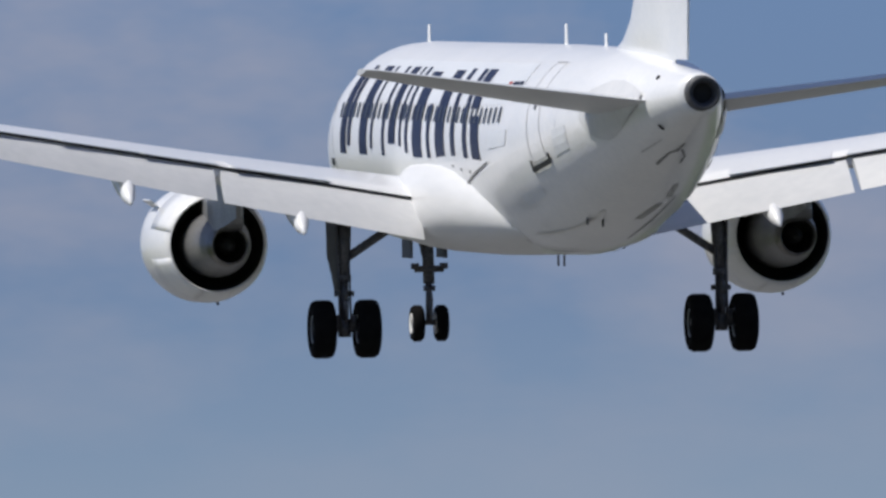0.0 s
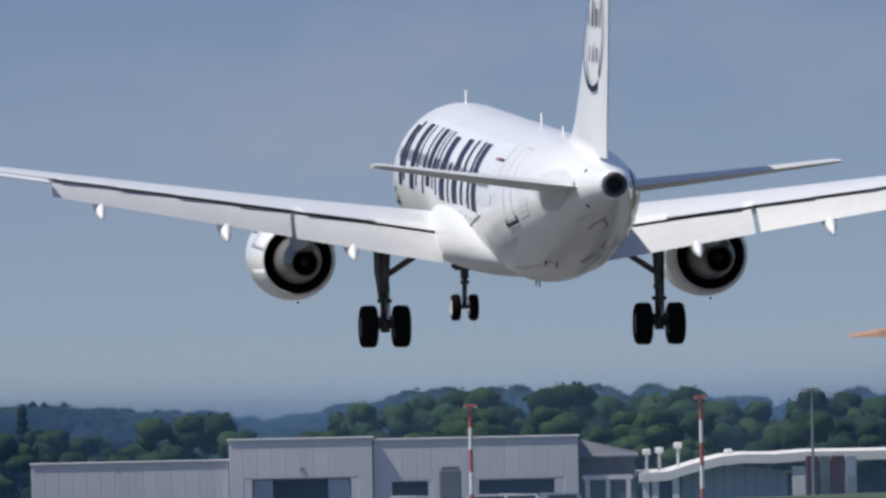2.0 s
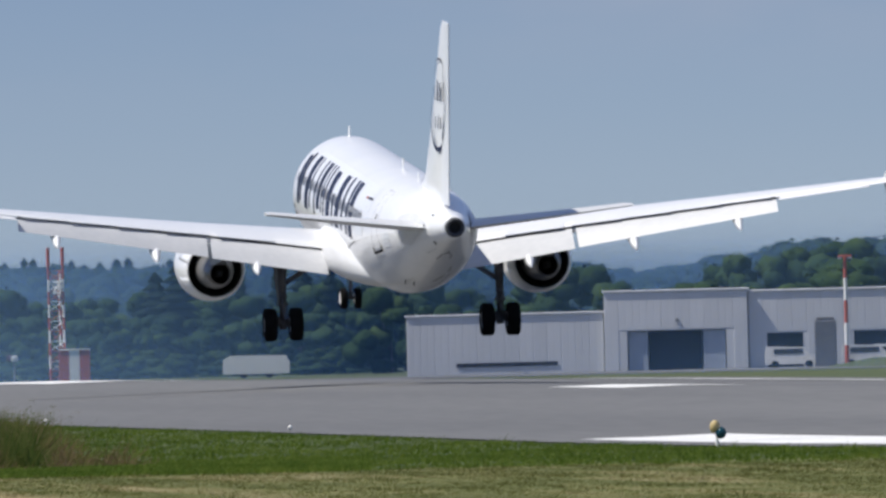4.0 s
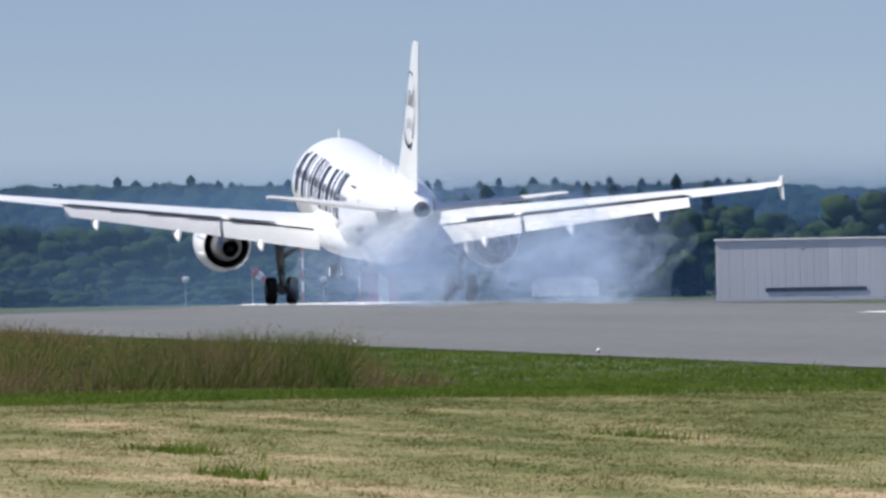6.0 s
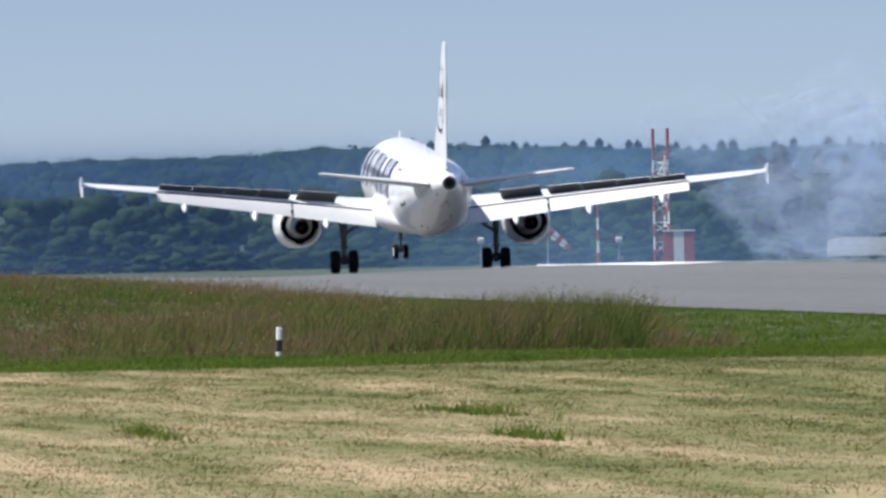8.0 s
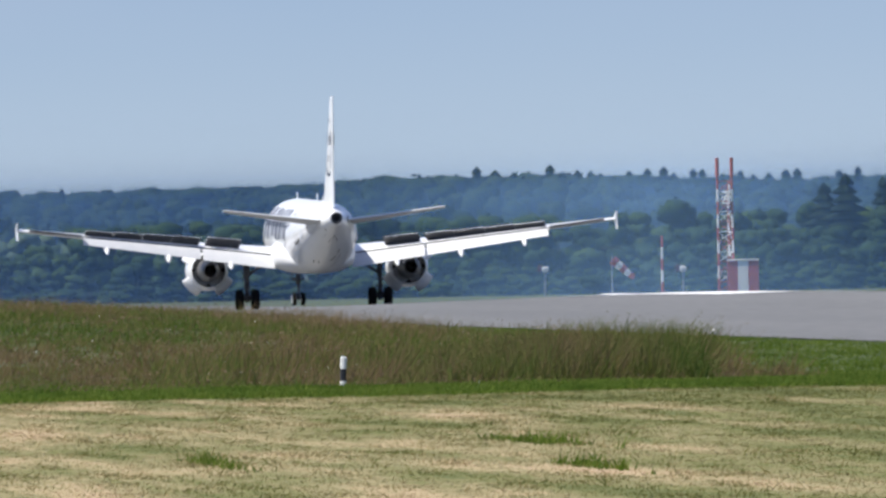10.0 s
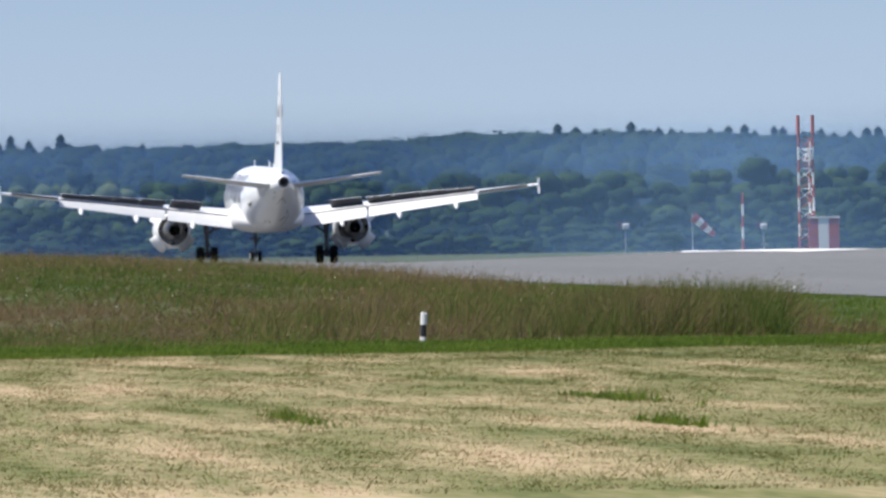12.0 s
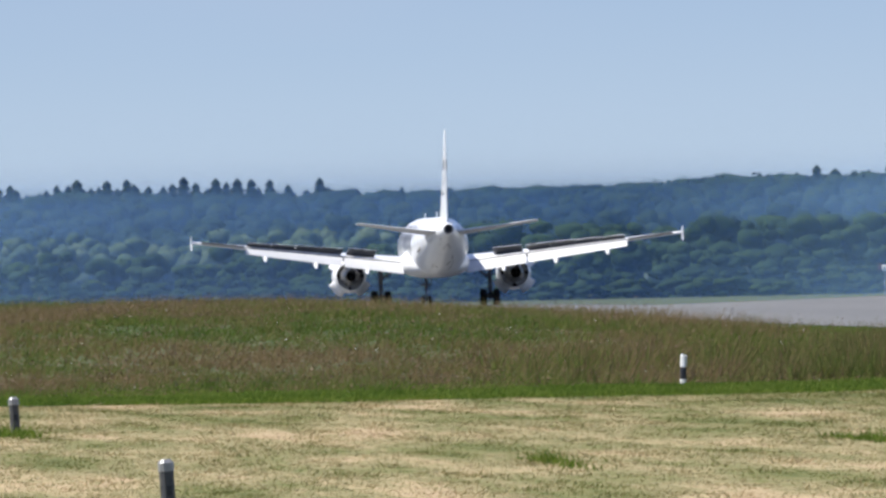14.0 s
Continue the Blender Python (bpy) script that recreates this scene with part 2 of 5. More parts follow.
def part(name, build, mat, parent=None, label="", smooth=False, m=None):
    """One mesh object under a thing or a part (or a thing of its own)."""
    me = mesh_from(name, build.v, build.f, mat, smooth)
    ob = new(name, me)
    if parent is not None:
        ob.parent = parent
    if m is not None:
        ob.matrix_basis = m
    if label:
        tagged(ob, label)
    return ob


def smoothstep(a, b, x):
    t = np.clip((np.asarray(x, float) - a) / (b - a), 0, 1)
    return t * t * (3 - 2 * t)


# ---- the lie of the land ----
RUN_X, RUN_HALF = 66.5, 24.0
PROFILE_Y = [-300, 0, 139, 276, 340, 420, 550, 640, 725, 760, 863, 960, 1016, 1060, 1254, 1600, 2000, 2600, 3200, 3700, 4200, 4600, 5000]
PROFILE_Z = [0.75, 0.75, 0.45, 0.42, 0.12, 0.2, 0.25, 0.32, 0.42, 0.42, 0.05, -0.35, -0.6, -0.75, -0.9, -1.1, -1.75, -1.6, -1.0, 2.0, 6.0, 8.5, 9.0]


def ground_z(x, y):
    """Height of the ground: a runway with a crown, a hump of rough grass beside it, rising woodland far off."""
    x, y = np.asarray(x, float), np.asarray(y, float)
    z = np.interp(y, PROFILE_Y, PROFILE_Z)
    z = (z + np.interp(y - 25, PROFILE_Y, PROFILE_Z) + np.interp(y + 25, PROFILE_Y, PROFILE_Z)) / 3
    z = z - 0.02 * np.minimum(np.abs(x - RUN_X), 22)
    hump = 1.2 * smoothstep(37, 20, x) * smoothstep(312, 430, y) * (1 - smoothstep(520, 720, y))
    dip = 0.5 * smoothstep(42, 30, x) * smoothstep(560, 800, y) * (1 - smoothstep(1500, 1900, y))
    return z + hump - dip


def sheet(name, xs, ys, mat, lift=0.0):
    xx, yy = np.meshgrid(xs, ys)
    zz = ground_z(xx, yy) + lift
    v = np.stack([xx, yy, zz], -1).reshape(-1, 3)
    nx, ny = len(xs), len(ys)
    i = (np.arange(ny - 1)[:, None] * nx + np.arange(nx - 1)[None, :]).ravel()
    f = np.stack([i, i + 1, i + nx + 1, i + nx], -1)
    return mesh_from(name, v.tolist(), f.tolist(), mat, True)


def build_land():
    xs = np.unique(np.concatenate([np.linspace(-900, -20, 30), np.arange(-20, 46, 1.5), np.arange(46, 100, 4), np.linspace(100, 400, 40), np.linspace(400, 1500, 30)]))
    ys = np.unique(np.concatenate([np.linspace(-300, 120, 12), np.arange(120, 760, 5), np.arange(760, 1300, 12), np.linspace(1300, 2600, 40), np.linspace(2600, 4990, 50)]))
    me = sheet("ground", xs, ys, [SOIL, TURF])
    for pl in me.polygons:
        pl.material_index = 1 if -40 < pl.center.x < 42 and 60 < pl.center.y < 278 else 0
    tagged(new("ground", me), "grassy airfield ground reaching far woods", "ground", kind="structure")
    ys = np.unique(np.concatenate([np.arange(-280, 1300, 8), np.arange(1300, 2600, 30)]))
    tagged(new("runway", sheet("runway", np.arange(RUN_X - RUN_HALF, RUN_X + RUN_HALF + 0.1, 3), ys, ASPHALT, 0.03)),
           "grooved grey asphalt runway with worn white paint", "runway", kind="structure")
    # taxiway and apron before the hangar
    tagged(new("apron", sheet("apron", np.arange(130, 215, 5), np.arange(1380, 1505, 8), ASPHALT, 0.03)), "pale grey apron before the hangar", "apron", kind="structure")

    def mark(x0, x1, y0, y1):
        me = sheet("runway_marking", np.linspace(x0, x1, 3), np.arange(y0, y1 + 0.1, 4), MARK, 0.045)
        tagged(new("runway_marking", me), "worn white painted stripe on the runway", "runway marking", kind="structure")

    mark(43.6, 46.6, 200, 372)
    mark(64.6, 68.6, 540, 562)
    mark(63.5, 69.5, 724, 832)
    mark(85.5, 87.0, 560, 760)


build_land()


# ---- the airliner: x to its right, y forward, z up, from the ground between its main wheels ----
STATIONS = (  # metres behind the nose, centre height, half width, half height
    (0, 3.57, 0.05, 0.05), (0.25, 3.59, 0.42, 0.42), (0.8, 3.64, 0.82, 0.82), (1.6, 3.74, 1.18, 1.2), (2.6, 3.88, 1.62, 1.66),
    (3.8, 4.02, 1.86, 1.94), (5.0, 4.1, 1.96, 2.055), (6.6, 4.12, 1.975, 2.07), (10, 4.12, 1.975, 2.07), (14, 4.12, 1.975, 2.07), (18, 4.12, 1.975, 2.07),
    (22, 4.12, 1.975, 2.07), (24.5, 4.14, 1.97, 2.05), (26, 4.21, 1.94, 1.97), (27.5, 4.323, 1.86, 1.84), (29, 4.473, 1.74, 1.66), (30.5, 4.643, 1.58, 1.46),
    (32, 4.813, 1.38, 1.24), (33.5, 4.973, 1.14, 1), (35, 5.113, 0.86, 0.75), (36.2, 5.22, 0.63, 0.55), (37.1, 5.3, 0.45, 0.42), (37.5, 5.33, 0.36, 0.36))
NOSE_Y = 17.71


def skin(y, theta, off=0.0):
    """The point of the fuselage skin at y, theta degrees above the side (left side: 180 - theta), and off metres outside it."""
    s = NOSE_Y - y
    st = np.array(STATIONS)
    zc, rw, rh = (float(np.interp(s, st[:, 0], st[:, k])) for k in (1, 2, 3))
    a = radians(theta)
    return Vector(((rw + off) * math.cos(a), y, zc + (rh + off) * math.sin(a)))


def skin_patch(b, y0, y1, t0, t1, left=True, slant=0.0, off=0.012, ny=3, nt=8):
    """A thin film lying on the fuselage from angle t0 to t1, its top moved by slant metres."""
    rows = []
    for i in range(nt + 1):
        t = t0 + (t1 - t0) * i / nt
        d = slant * i / nt
        rows.append([skin(y0 + d + (y1 - y0) * j / ny, 180 - t if left else t, off) for j in range(ny + 1)])
    b.rings(rows, False, False, False)


def film_patch(b, rows, left=True, ny=4):
    """A film on the fuselage with a free outline: rows of (theta, front y, rear y, metres off the skin)."""
    b.rings([[skin(y0 + (y1 - y0) * j / ny, 180 - t if left else t, off) for j in range(ny + 1)] for t, y0, y1, off in rows], False, False, False)


def film_line(b, points, width, off=0.014):
    """A narrow strip on the fuselage through (y, theta) points, theta counted from the left side."""
    rows = []
    for k in range(len(points) - 1):
        (ya, ta), (yb, tb) = points[k], points[k + 1]
        for i in range(5 if k == len(points) - 2 else 4):
            q = i / 4
            y, t = ya + (yb - ya) * q, ta + (tb - ta) * q
            dy, dt = yb - ya, (tb - ta) * 0.033
            n = math.hypot(dy, dt)
            oy, ot = -dt / n * width / 2, dy / n * width / 2 / 0.033
            rows.append([skin(y + oy, 180 - t - ot, off), skin(y - oy, 180 - t + ot, off)])
    b.rings(rows, False, False, False)


def airfoil(chord, thick, n=9):
    """Closed section from trailing edge over the top and back: (aft, up) with the leading edge at 0."""
    xs = [0.5 * (1 - math.cos(math.pi * i / n)) for i in range(n + 1)]
    h = lambda x: thick * 5 * (0.2969 * math.sqrt(x) - 0.126 * x - 0.3516 * x * x + 0.2843 * x ** 3 - 0.1036 * x ** 4)
    top = [(x * chord, (h(x) * 1.15 + 0.001) * chord) for x in reversed(xs)]
    low = [(x * chord, (-h(x) * 0.85 - 0.001) * chord) for x in xs[1:]]
    return top + low


def foil_skin(b, rings):
    """Upper and lower skins through airfoil sections, apart at the sharp edges, with closed ends."""
    n = len(rings[0]) // 2
    b.rings([r[:n + 1] for r in rings], False, False, False)
    b.rings([r[n:] for r in rings], False, False, False)
    b.rings([[r[-1], r[0]] for r in rings], False, False, False)
    for r in (rings[0], rings[-1]):
        b.add(r, [tuple(range(len(r)))])


def wing_at(x):
    """Leading edge y, chord, height, thickness of the wing at x metres out."""
    le = NOSE_Y - (12.4 + (x - 1.98) * 0.523)
    te = NOSE_Y - (18.75 + max(0, 0.1 * (x - 1.98)) if x < 6.4 else 19.19 + (x - 6.4) * 0.265)
    z = 3.06 + (x - 2.0) * 0.118
    return le, le - te, z, 0.15 - 0.003 * x


def build_plane():
    plane = tagged(new("airliner"), "white twin-engine airliner with navy stripes, flaps and wheels down", "airplane")

    # fuselage
    b = Build()
    rings = []
    st = np.array(STATIONS)
    for s in np.unique(np.concatenate([st[:, 0], np.linspace(1, 37, 55)])):
        zc, rw, rh = (np.interp(s, st[:, 0], st[:, k]) for k in (1, 2, 3))
        rings.append([(rw * math.cos(2 * math.pi * i / 48), NOSE_Y - s, zc + rh * math.sin(2 * math.pi * i / 48)) for i in range(48)])
    b.rings(list(reversed(rings)))
    part("fuselage", b, WHITE, plane, smooth=True)
    # tail exhaust
    b = Build().lathe([(-19.72, 0.28), (-19.72, 0.345), (-20.06, 0.315), (-20.08, 0.285), (-20.0, 0.20), (-19.5, 0.17)], (0, 0, 5.33), 24, ends=False)
    ex = part("tail_exhaust", b, PRIMER_SHADE, plane, "dark metal exhaust pipe in the tail cone", True)
    # black disc hides the hull end and paints the pipe's dark inside
    part("exhaust_shade_disc", Build().lathe([(-19.82, 0.26), (-19.815, 0.0)], (0, 0, 5.33), 20, ends=False), SOOT_SHADE, ex)
    # fairing under the wing roots
    fair = ((10.6, 0.6, 0.142, 2.65), (11.6, 1.5, 0.522, 2.7), (13, 2.08, 0.902, 2.9), (15, 2.32, 1.064, 3.05), (17, 2.36, 1.092, 3.08), (19, 2.34, 1.083, 3.08),
            (20.5, 2.22, 1.026, 3.06), (22, 2.02, 0.902, 3), (23.4, 1.7, 0.684, 2.9), (24.6, 1.2, 0.38, 2.75), (25.4, 0.5, 0.114, 2.6))
    b = Build()
    b.rings([[(w * math.copysign(abs(math.cos(q)) ** 0.75, math.cos(q)), NOSE_Y - s, zc + h * math.copysign(abs(math.sin(q)) ** 0.8, math.sin(q)))
              for q in (2 * math.pi * i / 36 for i in range(36))] for s, w, h, zc in reversed(fair)])
    part("belly_fairing", b, BELLY, plane, smooth=True)

    reversers, wings = [], []
    for side in (-1, 1):
        # wing box, up to the spoiler line
        b, rings = Build(), []
        for x in (1.0, 1.98, 3, 4.2, 5.3, 6.4, 8, 10, 12, 13.3, 14.5, 15.6, 16.6, 17.0):
            le, c, z, th = wing_at(max(x, 1.98)) if x < 1.98 else wing_at(x)
            if x < 1.98:
                z = wing_at(1.98)[2] - 0.1
            cut = 0.80 if x <= 13.3 else (0.80 if x < 16.4 else 1.0)
            twist = radians(3.5 - 0.25 * x)
            ring = []
            for u, v in airfoil(c, th, 10):
                u = min(u, cut * c)
                ring.append((side * x, le - u * math.cos(twist) - 0.0, z + v - u * math.sin(twist) * 0.6))
            rings.append(ring)
        foil_skin(b, rings)
        wing = part("wing", b, WHITE, plane, smooth=True)
        wings.append((side, wing))

        def te(x, frac=0.80):
            le, c, z, th = wing_at(x)
            twist = radians(3.5 - 0.25 * x)
            return Vector((side * x, le - frac * c, z - frac * c * math.sin(twist) * 0.6 + 0.245 * th * c))

        # flaps: lowered slats of wing behind the box
        for name, x0, x1, cf0, cf1 in (("inner_flap", 2.2, 6.33, 1.3, 1.12), ("outer_flap", 6.47, 13.25, 1.08, 0.72)):
            b, rings = Build(), []
            for x, cf in ((x0, cf0), (0.5 * x0 + 0.5 * x1, 0.5 * (cf0 + cf1)), (x1, cf1)):
                p = te(x)
                ang = radians(36)
                ring = []
                for u, v in airfoil(cf, 0.14, 7):
                    ring.append((side * x, p.y + 0.10 - u * math.cos(ang) + v * math.sin(ang) * -1.0, p.z - 0.075 - u * math.sin(ang) + v * math.cos(ang)))
                rings.append(ring)
            foil_skin(b, rings)
            part("flap", b, FLAPW, wing, "light grey flap lowered for landing", True)
        # black strip over the flaps, standing in for the shaded gap
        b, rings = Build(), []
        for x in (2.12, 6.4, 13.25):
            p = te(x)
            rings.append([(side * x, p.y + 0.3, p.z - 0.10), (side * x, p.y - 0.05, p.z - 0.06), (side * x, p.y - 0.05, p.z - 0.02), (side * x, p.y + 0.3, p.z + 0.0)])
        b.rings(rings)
        part("flap_gap_shade", b, SOOT_SHADE, wing)
        # fence at the wing tip
        le, c, z, th = wing_at(17.0)
        b = Build()
        b.rings([[(side * (17.02 + q), le - c * 0.35 - 0.75, z + 0.42), (side * (17.02 + q), le - c - 0.35, z + 0.45), (side * (17.02 + q), le - c - 0.05, z),
                  (side * (17.02 + q), le - c - 0.3, z - 0.55), (side * (17.02 + q), le - c * 0.5 - 0.4, z - 0.5), (side * (17.02 + q), le + 0.05, z)] for q in (0, 0.07)])
        part("wingtip_fence", b, WHITE, wing)
        # canoe fairings of the flap tracks
        for x, size in ((4.75, 1.05), (8.35, 1.0), (11.9, 0.85)):
            p = te(x)
            b = Build()
            prof = ((1.9, 0.03, 0.0), (1.2, 0.15, -0.18), (0.4, 0.21, -0.32), (-0.3, 0.21, -0.5), (-0.85, 0.14, -0.72), (-1.25, 0.03, -0.88))
            b.rings([[(side * x + r * size * math.cos(2 * math.pi * i / 12), p.y + yy * size, p.z - 0.16 + zz * size + r * 1.25 * size * math.sin(2 * math.pi * i / 12)) for i in range(12)] for yy, r, zz in prof])
            part("flap_track_fairing", b, WHITE, wing, smooth=True)
        # tailplane
        b, rings = Build(), []
        for x, le_y, c, z in ((0.4, -14.1, 3.75, 5.06), (1.0, -14.45, 3.5, 5.12), (3.6, -15.95, 2.5, 5.46), (6.0, -17.35, 1.5, 5.80), (6.22, -17.65, 1.15, 5.82)):
            rings.append([(side * x, le_y - u, z + v + 0.065 * (u - 0.6 * c)) for u, v in airfoil(c, 0.10, 8)])
        foil_skin(b, rings)
        part("tailplane", b, FLAPW, plane, smooth=True)
        # plate where the tailplane enters the hull
        b = Build()
        film_patch(b, ((36, -15.5, -16.3, 0.01), (26, -14.6, -17.2, 0.03), (14, -14.3, -17.75, 0.05), (0, -14.35, -17.6, 0.06), (-14, -14.65, -17.0, 0.04), (-24, -15.1, -16.4, 0.02), (-30, -15.5, -15.9, 0.01)), side < 0)
        part("tailplane_plate", b, FLAPW, plane, "grey rubbing plate at the tailplane root", True)
        # main wheels
        gear = part("main_gear", Build().tube((side * 3.795, -0.3, 0.6), (side * 3.795, -0.25, 1.75), 0.085, 0.095).tube((side * 3.795, -0.25, 1.6), (side * 3.75, -0.15, 2.95), 0.125, 0.15)
                    .tube((side * 3.78, -0.2, 1.95), (side * 2.55, -0.2, 2.75), 0.085).tube((side * (3.795 - 0.62), -0.3, 0.6), (side * (3.795 + 0.62), -0.3, 0.6), 0.09)
                    .tube((side * 3.795, -0.52, 0.75), (side * 3.795, -0.58, 1.15), 0.05).tube((side * 3.795, -0.58, 1.15), (side * 3.795, -0.42, 1.55), 0.05)
                    .tube((side * 3.9, -0.42, 0.62), (side * 3.9, -0.3, 2.4), 0.028, n=6).tube((side * 3.68, -0.42, 0.62), (side * 3.7, -0.3, 2.3), 0.022, n=6)
                    .tube((side * 3.795, -0.25, 1.52), (side * 3.795, -0.25, 1.66), 0.15).tube((side * 3.795, -0.3, 0.42), (side * 3.795, -0.3, 0.78), 0.13).tube((side * 3.62, -0.38, 0.62), (side * 3.62, -0.38, 0.86), 0.06, n=8).tube((side * 3.97, -0.38, 0.62), (side * 3.97, -0.38, 0.86), 0.06, n=8).tube((side * 3.6, -0.3, 1.28), (side * 3.99, -0.3, 1.28), 0.055, n=8), GEARM, plane, "dark oil-stained landing gear leg", True)
        # gear door: its shadow side is put into the dark grey
        b = Build()
        b.rings([[(side * (3.98 + q + 0.02 * (zz - 2)), yy, zz) for yy, zz in ((-0.3, 2.85), (0.95, 2.85), (0.95, 2.0), (0.45, 1.65), (0.1, 1.3), (-0.3, 1.35))] for q in (-0.08, -0.04)])
        part("gear_door", b, PRIMER_SHADE, gear, "grey gear door plate beside the leg")
        for k in (-1, 1):
            wheel = part("wheel", Build().lathe([(-0.17, 0.28), (-0.225, 0.36), (-0.23, 0.47), (-0.205, 0.54), (-0.13, 0.578), (0.13, 0.578), (0.205, 0.54), (0.23, 0.47), (0.225, 0.36), (0.17, 0.28)],
                                                (side * 3.795 + k * 0.45, -0.3, 0.58), 32, "x"), RUBBER, gear, "black rubber tyre", True)
            part("rim", Build().lathe([(-0.12, 0.05), (-0.16, 0.12), (-0.12, 0.2), (-0.19, 0.29), (0.19, 0.29), (0.12, 0.2), (0.16, 0.12), (0.12, 0.05)],
                                      (side * 3.795 + k * 0.45, -0.3, 0.58), 20, "x"), GREY, gear, "grey metal wheel rim", True)
        # engine
        ex_, ez = side * 5.75, 2.24
        eng = part("engine", Build().lathe([(6.9, 0.80), (7.0, 0.93), (6.85, 1.04), (6.3, 1.155), (5.6, 1.205), (4.9, 1.2), (4.3, 1.145), (3.85, 1.055), (3.5, 0.965), (3.5, 0.945),
                                            (4.0, 0.935), (4.6, 0.93), (6.2, 0.85), (6.9, 0.80)], (ex_, 0, ez), 48, ends=False), WHITE, plane, "white engine cowling open at the back", True)
        part("fan_duct", Build().lathe([(3.54, 0.935), (4.0, 0.925), (5.0, 0.905), (5.0, 0.3)], (ex_, 0, ez), 40, ends=False), SOOT_SHADE, eng, "black fan duct lining", True)
        part("core_cowl", Build().lathe([(4.9, 0.62), (3.9, 0.68), (3.2, 0.64), (2.5, 0.5), (2.15, 0.43)], (ex_, 0, ez), 36, ends=False), CORE, eng, "silver metal core cowl", True)
        part("nozzle", Build().lathe([(2.15, 0.43), (1.75, 0.375), (1.75, 0.35), (2.4, 0.34), (2.7, 0.1)], (ex_, 0, ez), 32, ends=False), STEEL, eng, "heat-stained exhaust nozzle", True)
        part("exhaust_plug", Build().lathe([(2.6, 0.2), (2.0, 0.14), (1.65, 0.02)], (ex_, 0, ez), 20), SOOT_SHADE, eng, smooth=True)
        part("fan", Build().lathe([(6.2, 0.84), (6.15, 0.2), (6.6, 0.02)], (ex_, 0, ez), 32, ends=False), DARK, eng, smooth=True)
        b = Build()
        b.rings([[(ex_ - w, yy, z0), (ex_ + w, yy, z0), (ex_ + w * 0.9, yy, z1), (ex_ - w * 0.9, yy, z1)] for yy, w, z0, z1 in
                 ((5.6, 0.05, 3.42, 3.65), (4.6, 0.22, 2.85, 3.75), (3.4, 0.3, 2.6, 3.8), (2.2, 0.29, 2.5, 3.75), (1.3, 0.2, 2.62, 3.4), (0.6, 0.05, 2.8, 3.1))])
        part("pylon", b, GREY, eng, "grey engine pylon under the wing")
        for k in (-1, 1):
            b = Build()
            b.rings([[(ex_ + k * (1.11 + h) * 0.80, yy, ez + (1.11 + h) * 0.60) for h in (0, 0.34)] + [(ex_ + k * (1.11 + h) * 0.80 + 0.02, yy - 0.35 * h, ez + (1.11 + h) * 0.60 + 0.02) for h in (0.34, 0)] for yy in (5.9, 5.0)])
            part("strake", b, WHITE, eng)
        for q in (45, 135, 225, 315):
            b = Build()
            arc = [radians(q - 30 + 7.5 * i) for i in range(9)]
            b.rings([[(r * math.cos(k), 0.0 - u, r * math.sin(k)) for k in arc] + [((r - 0.05) * math.cos(k), 0.0 - u, (r - 0.05) * math.sin(k)) for k in reversed(arc)] for u, r in ((-0.55, 1.196), (0.0, 1.144), (0.45, 1.05), (0.72, 0.985))])
            hinge = Vector((1.1 * math.cos(radians(q)), 0, 1.1 * math.sin(radians(q))))
            b.v = [tuple(Vector(v) - hinge) for v in b.v]
            door = part("reverser_door", b, WHITE, eng, "white thrust reverser door on the cowling", True)
            reversers.append((door, Vector((ex_, 4.25, ez)) + hinge, q))
        part("drain", Build().tube((ex_, 3.6, ez - 1.18), (ex_, 3.55, ez - 1.2), 0.03, n=6), DARK, eng)

    # fin and rudder
    def fin_ring(z, le, te_, th):
        c = le - te_
        return [(v * 1.0, le - u, z) for u, v in airfoil(c, th, 9)]
    b = Build()
    lv = ((5.75, -9.6, -17.0, 0.03), (6.05, -10.3, -17.02, 0.05), (6.3, -11.6, -17.07, 0.08), (6.7, -12.5, -17.14, 0.1), (8.5, -14.15, -17.5, 0.1), (10.5, -15.75, -17.85, 0.1), (11.9, -16.85, -18.08, 0.1), (12.15, -17.25, -18.1, 0.06))
    foil_skin(b, [fin_ring(*q) for q in lv])
    part("fin", b, WHITE, plane, smooth=True)
    b = Build()
    b.rings([[(0.13 - 0.04 * k, t0, z), (0.02, t1, z), (-0.02, t1, z), (-0.13 + 0.04 * k, t0, z)] for k, (z, t0, t1) in
             enumerate(((5.95, -17.02, -18.35), (8.5, -17.5, -18.7), (12.15, -18.08, -19.1)))])
    part("rudder", b, WHITE, plane)
    # painted oval on the fin, with bars inside
    for sd in (-1, 1):
        b = Build()
        cy, cz, ry, rz = -16.75, 9.25, 1.45, 1.62
        n = 40
        lean = lambda z: -0.19 * (z - cz)

        def halfw(y, z):
            le, te_ = (float(np.interp(z, [q[0] for q in lv], [q[k] for q in lv])) for k in (1, 2))
            if y > te_:
                side_pts = sorted((u, v) for u, v in airfoil(le - te_, 0.1, 9) if v >= 0)
                w = float(np.interp(le - y, [u for u, v in side_pts], [v for u, v in side_pts]))
                return max(w, 0.05)
            return 0.09 - 0.06 * min(1.0, (te_ - y) / 1.2)
        ring = []
        for i in range(n + 1):
            q = 2 * math.pi * i / n
            w = 0.035 + 0.07 * (0.5 - 0.5 * math.sin(q))
            ring.append([(sd * (halfw(cy + ry * k * math.cos(q) + lean(cz + rz * k * math.sin(q)), cz + rz * k * math.sin(q)) + 0.03), cy + ry * k * math.cos(q) + lean(cz + rz * k * math.sin(q)), cz + rz * k * math.sin(q))
                         for k in (1, 1 - w)])
        b.rings(ring, False, False, False)
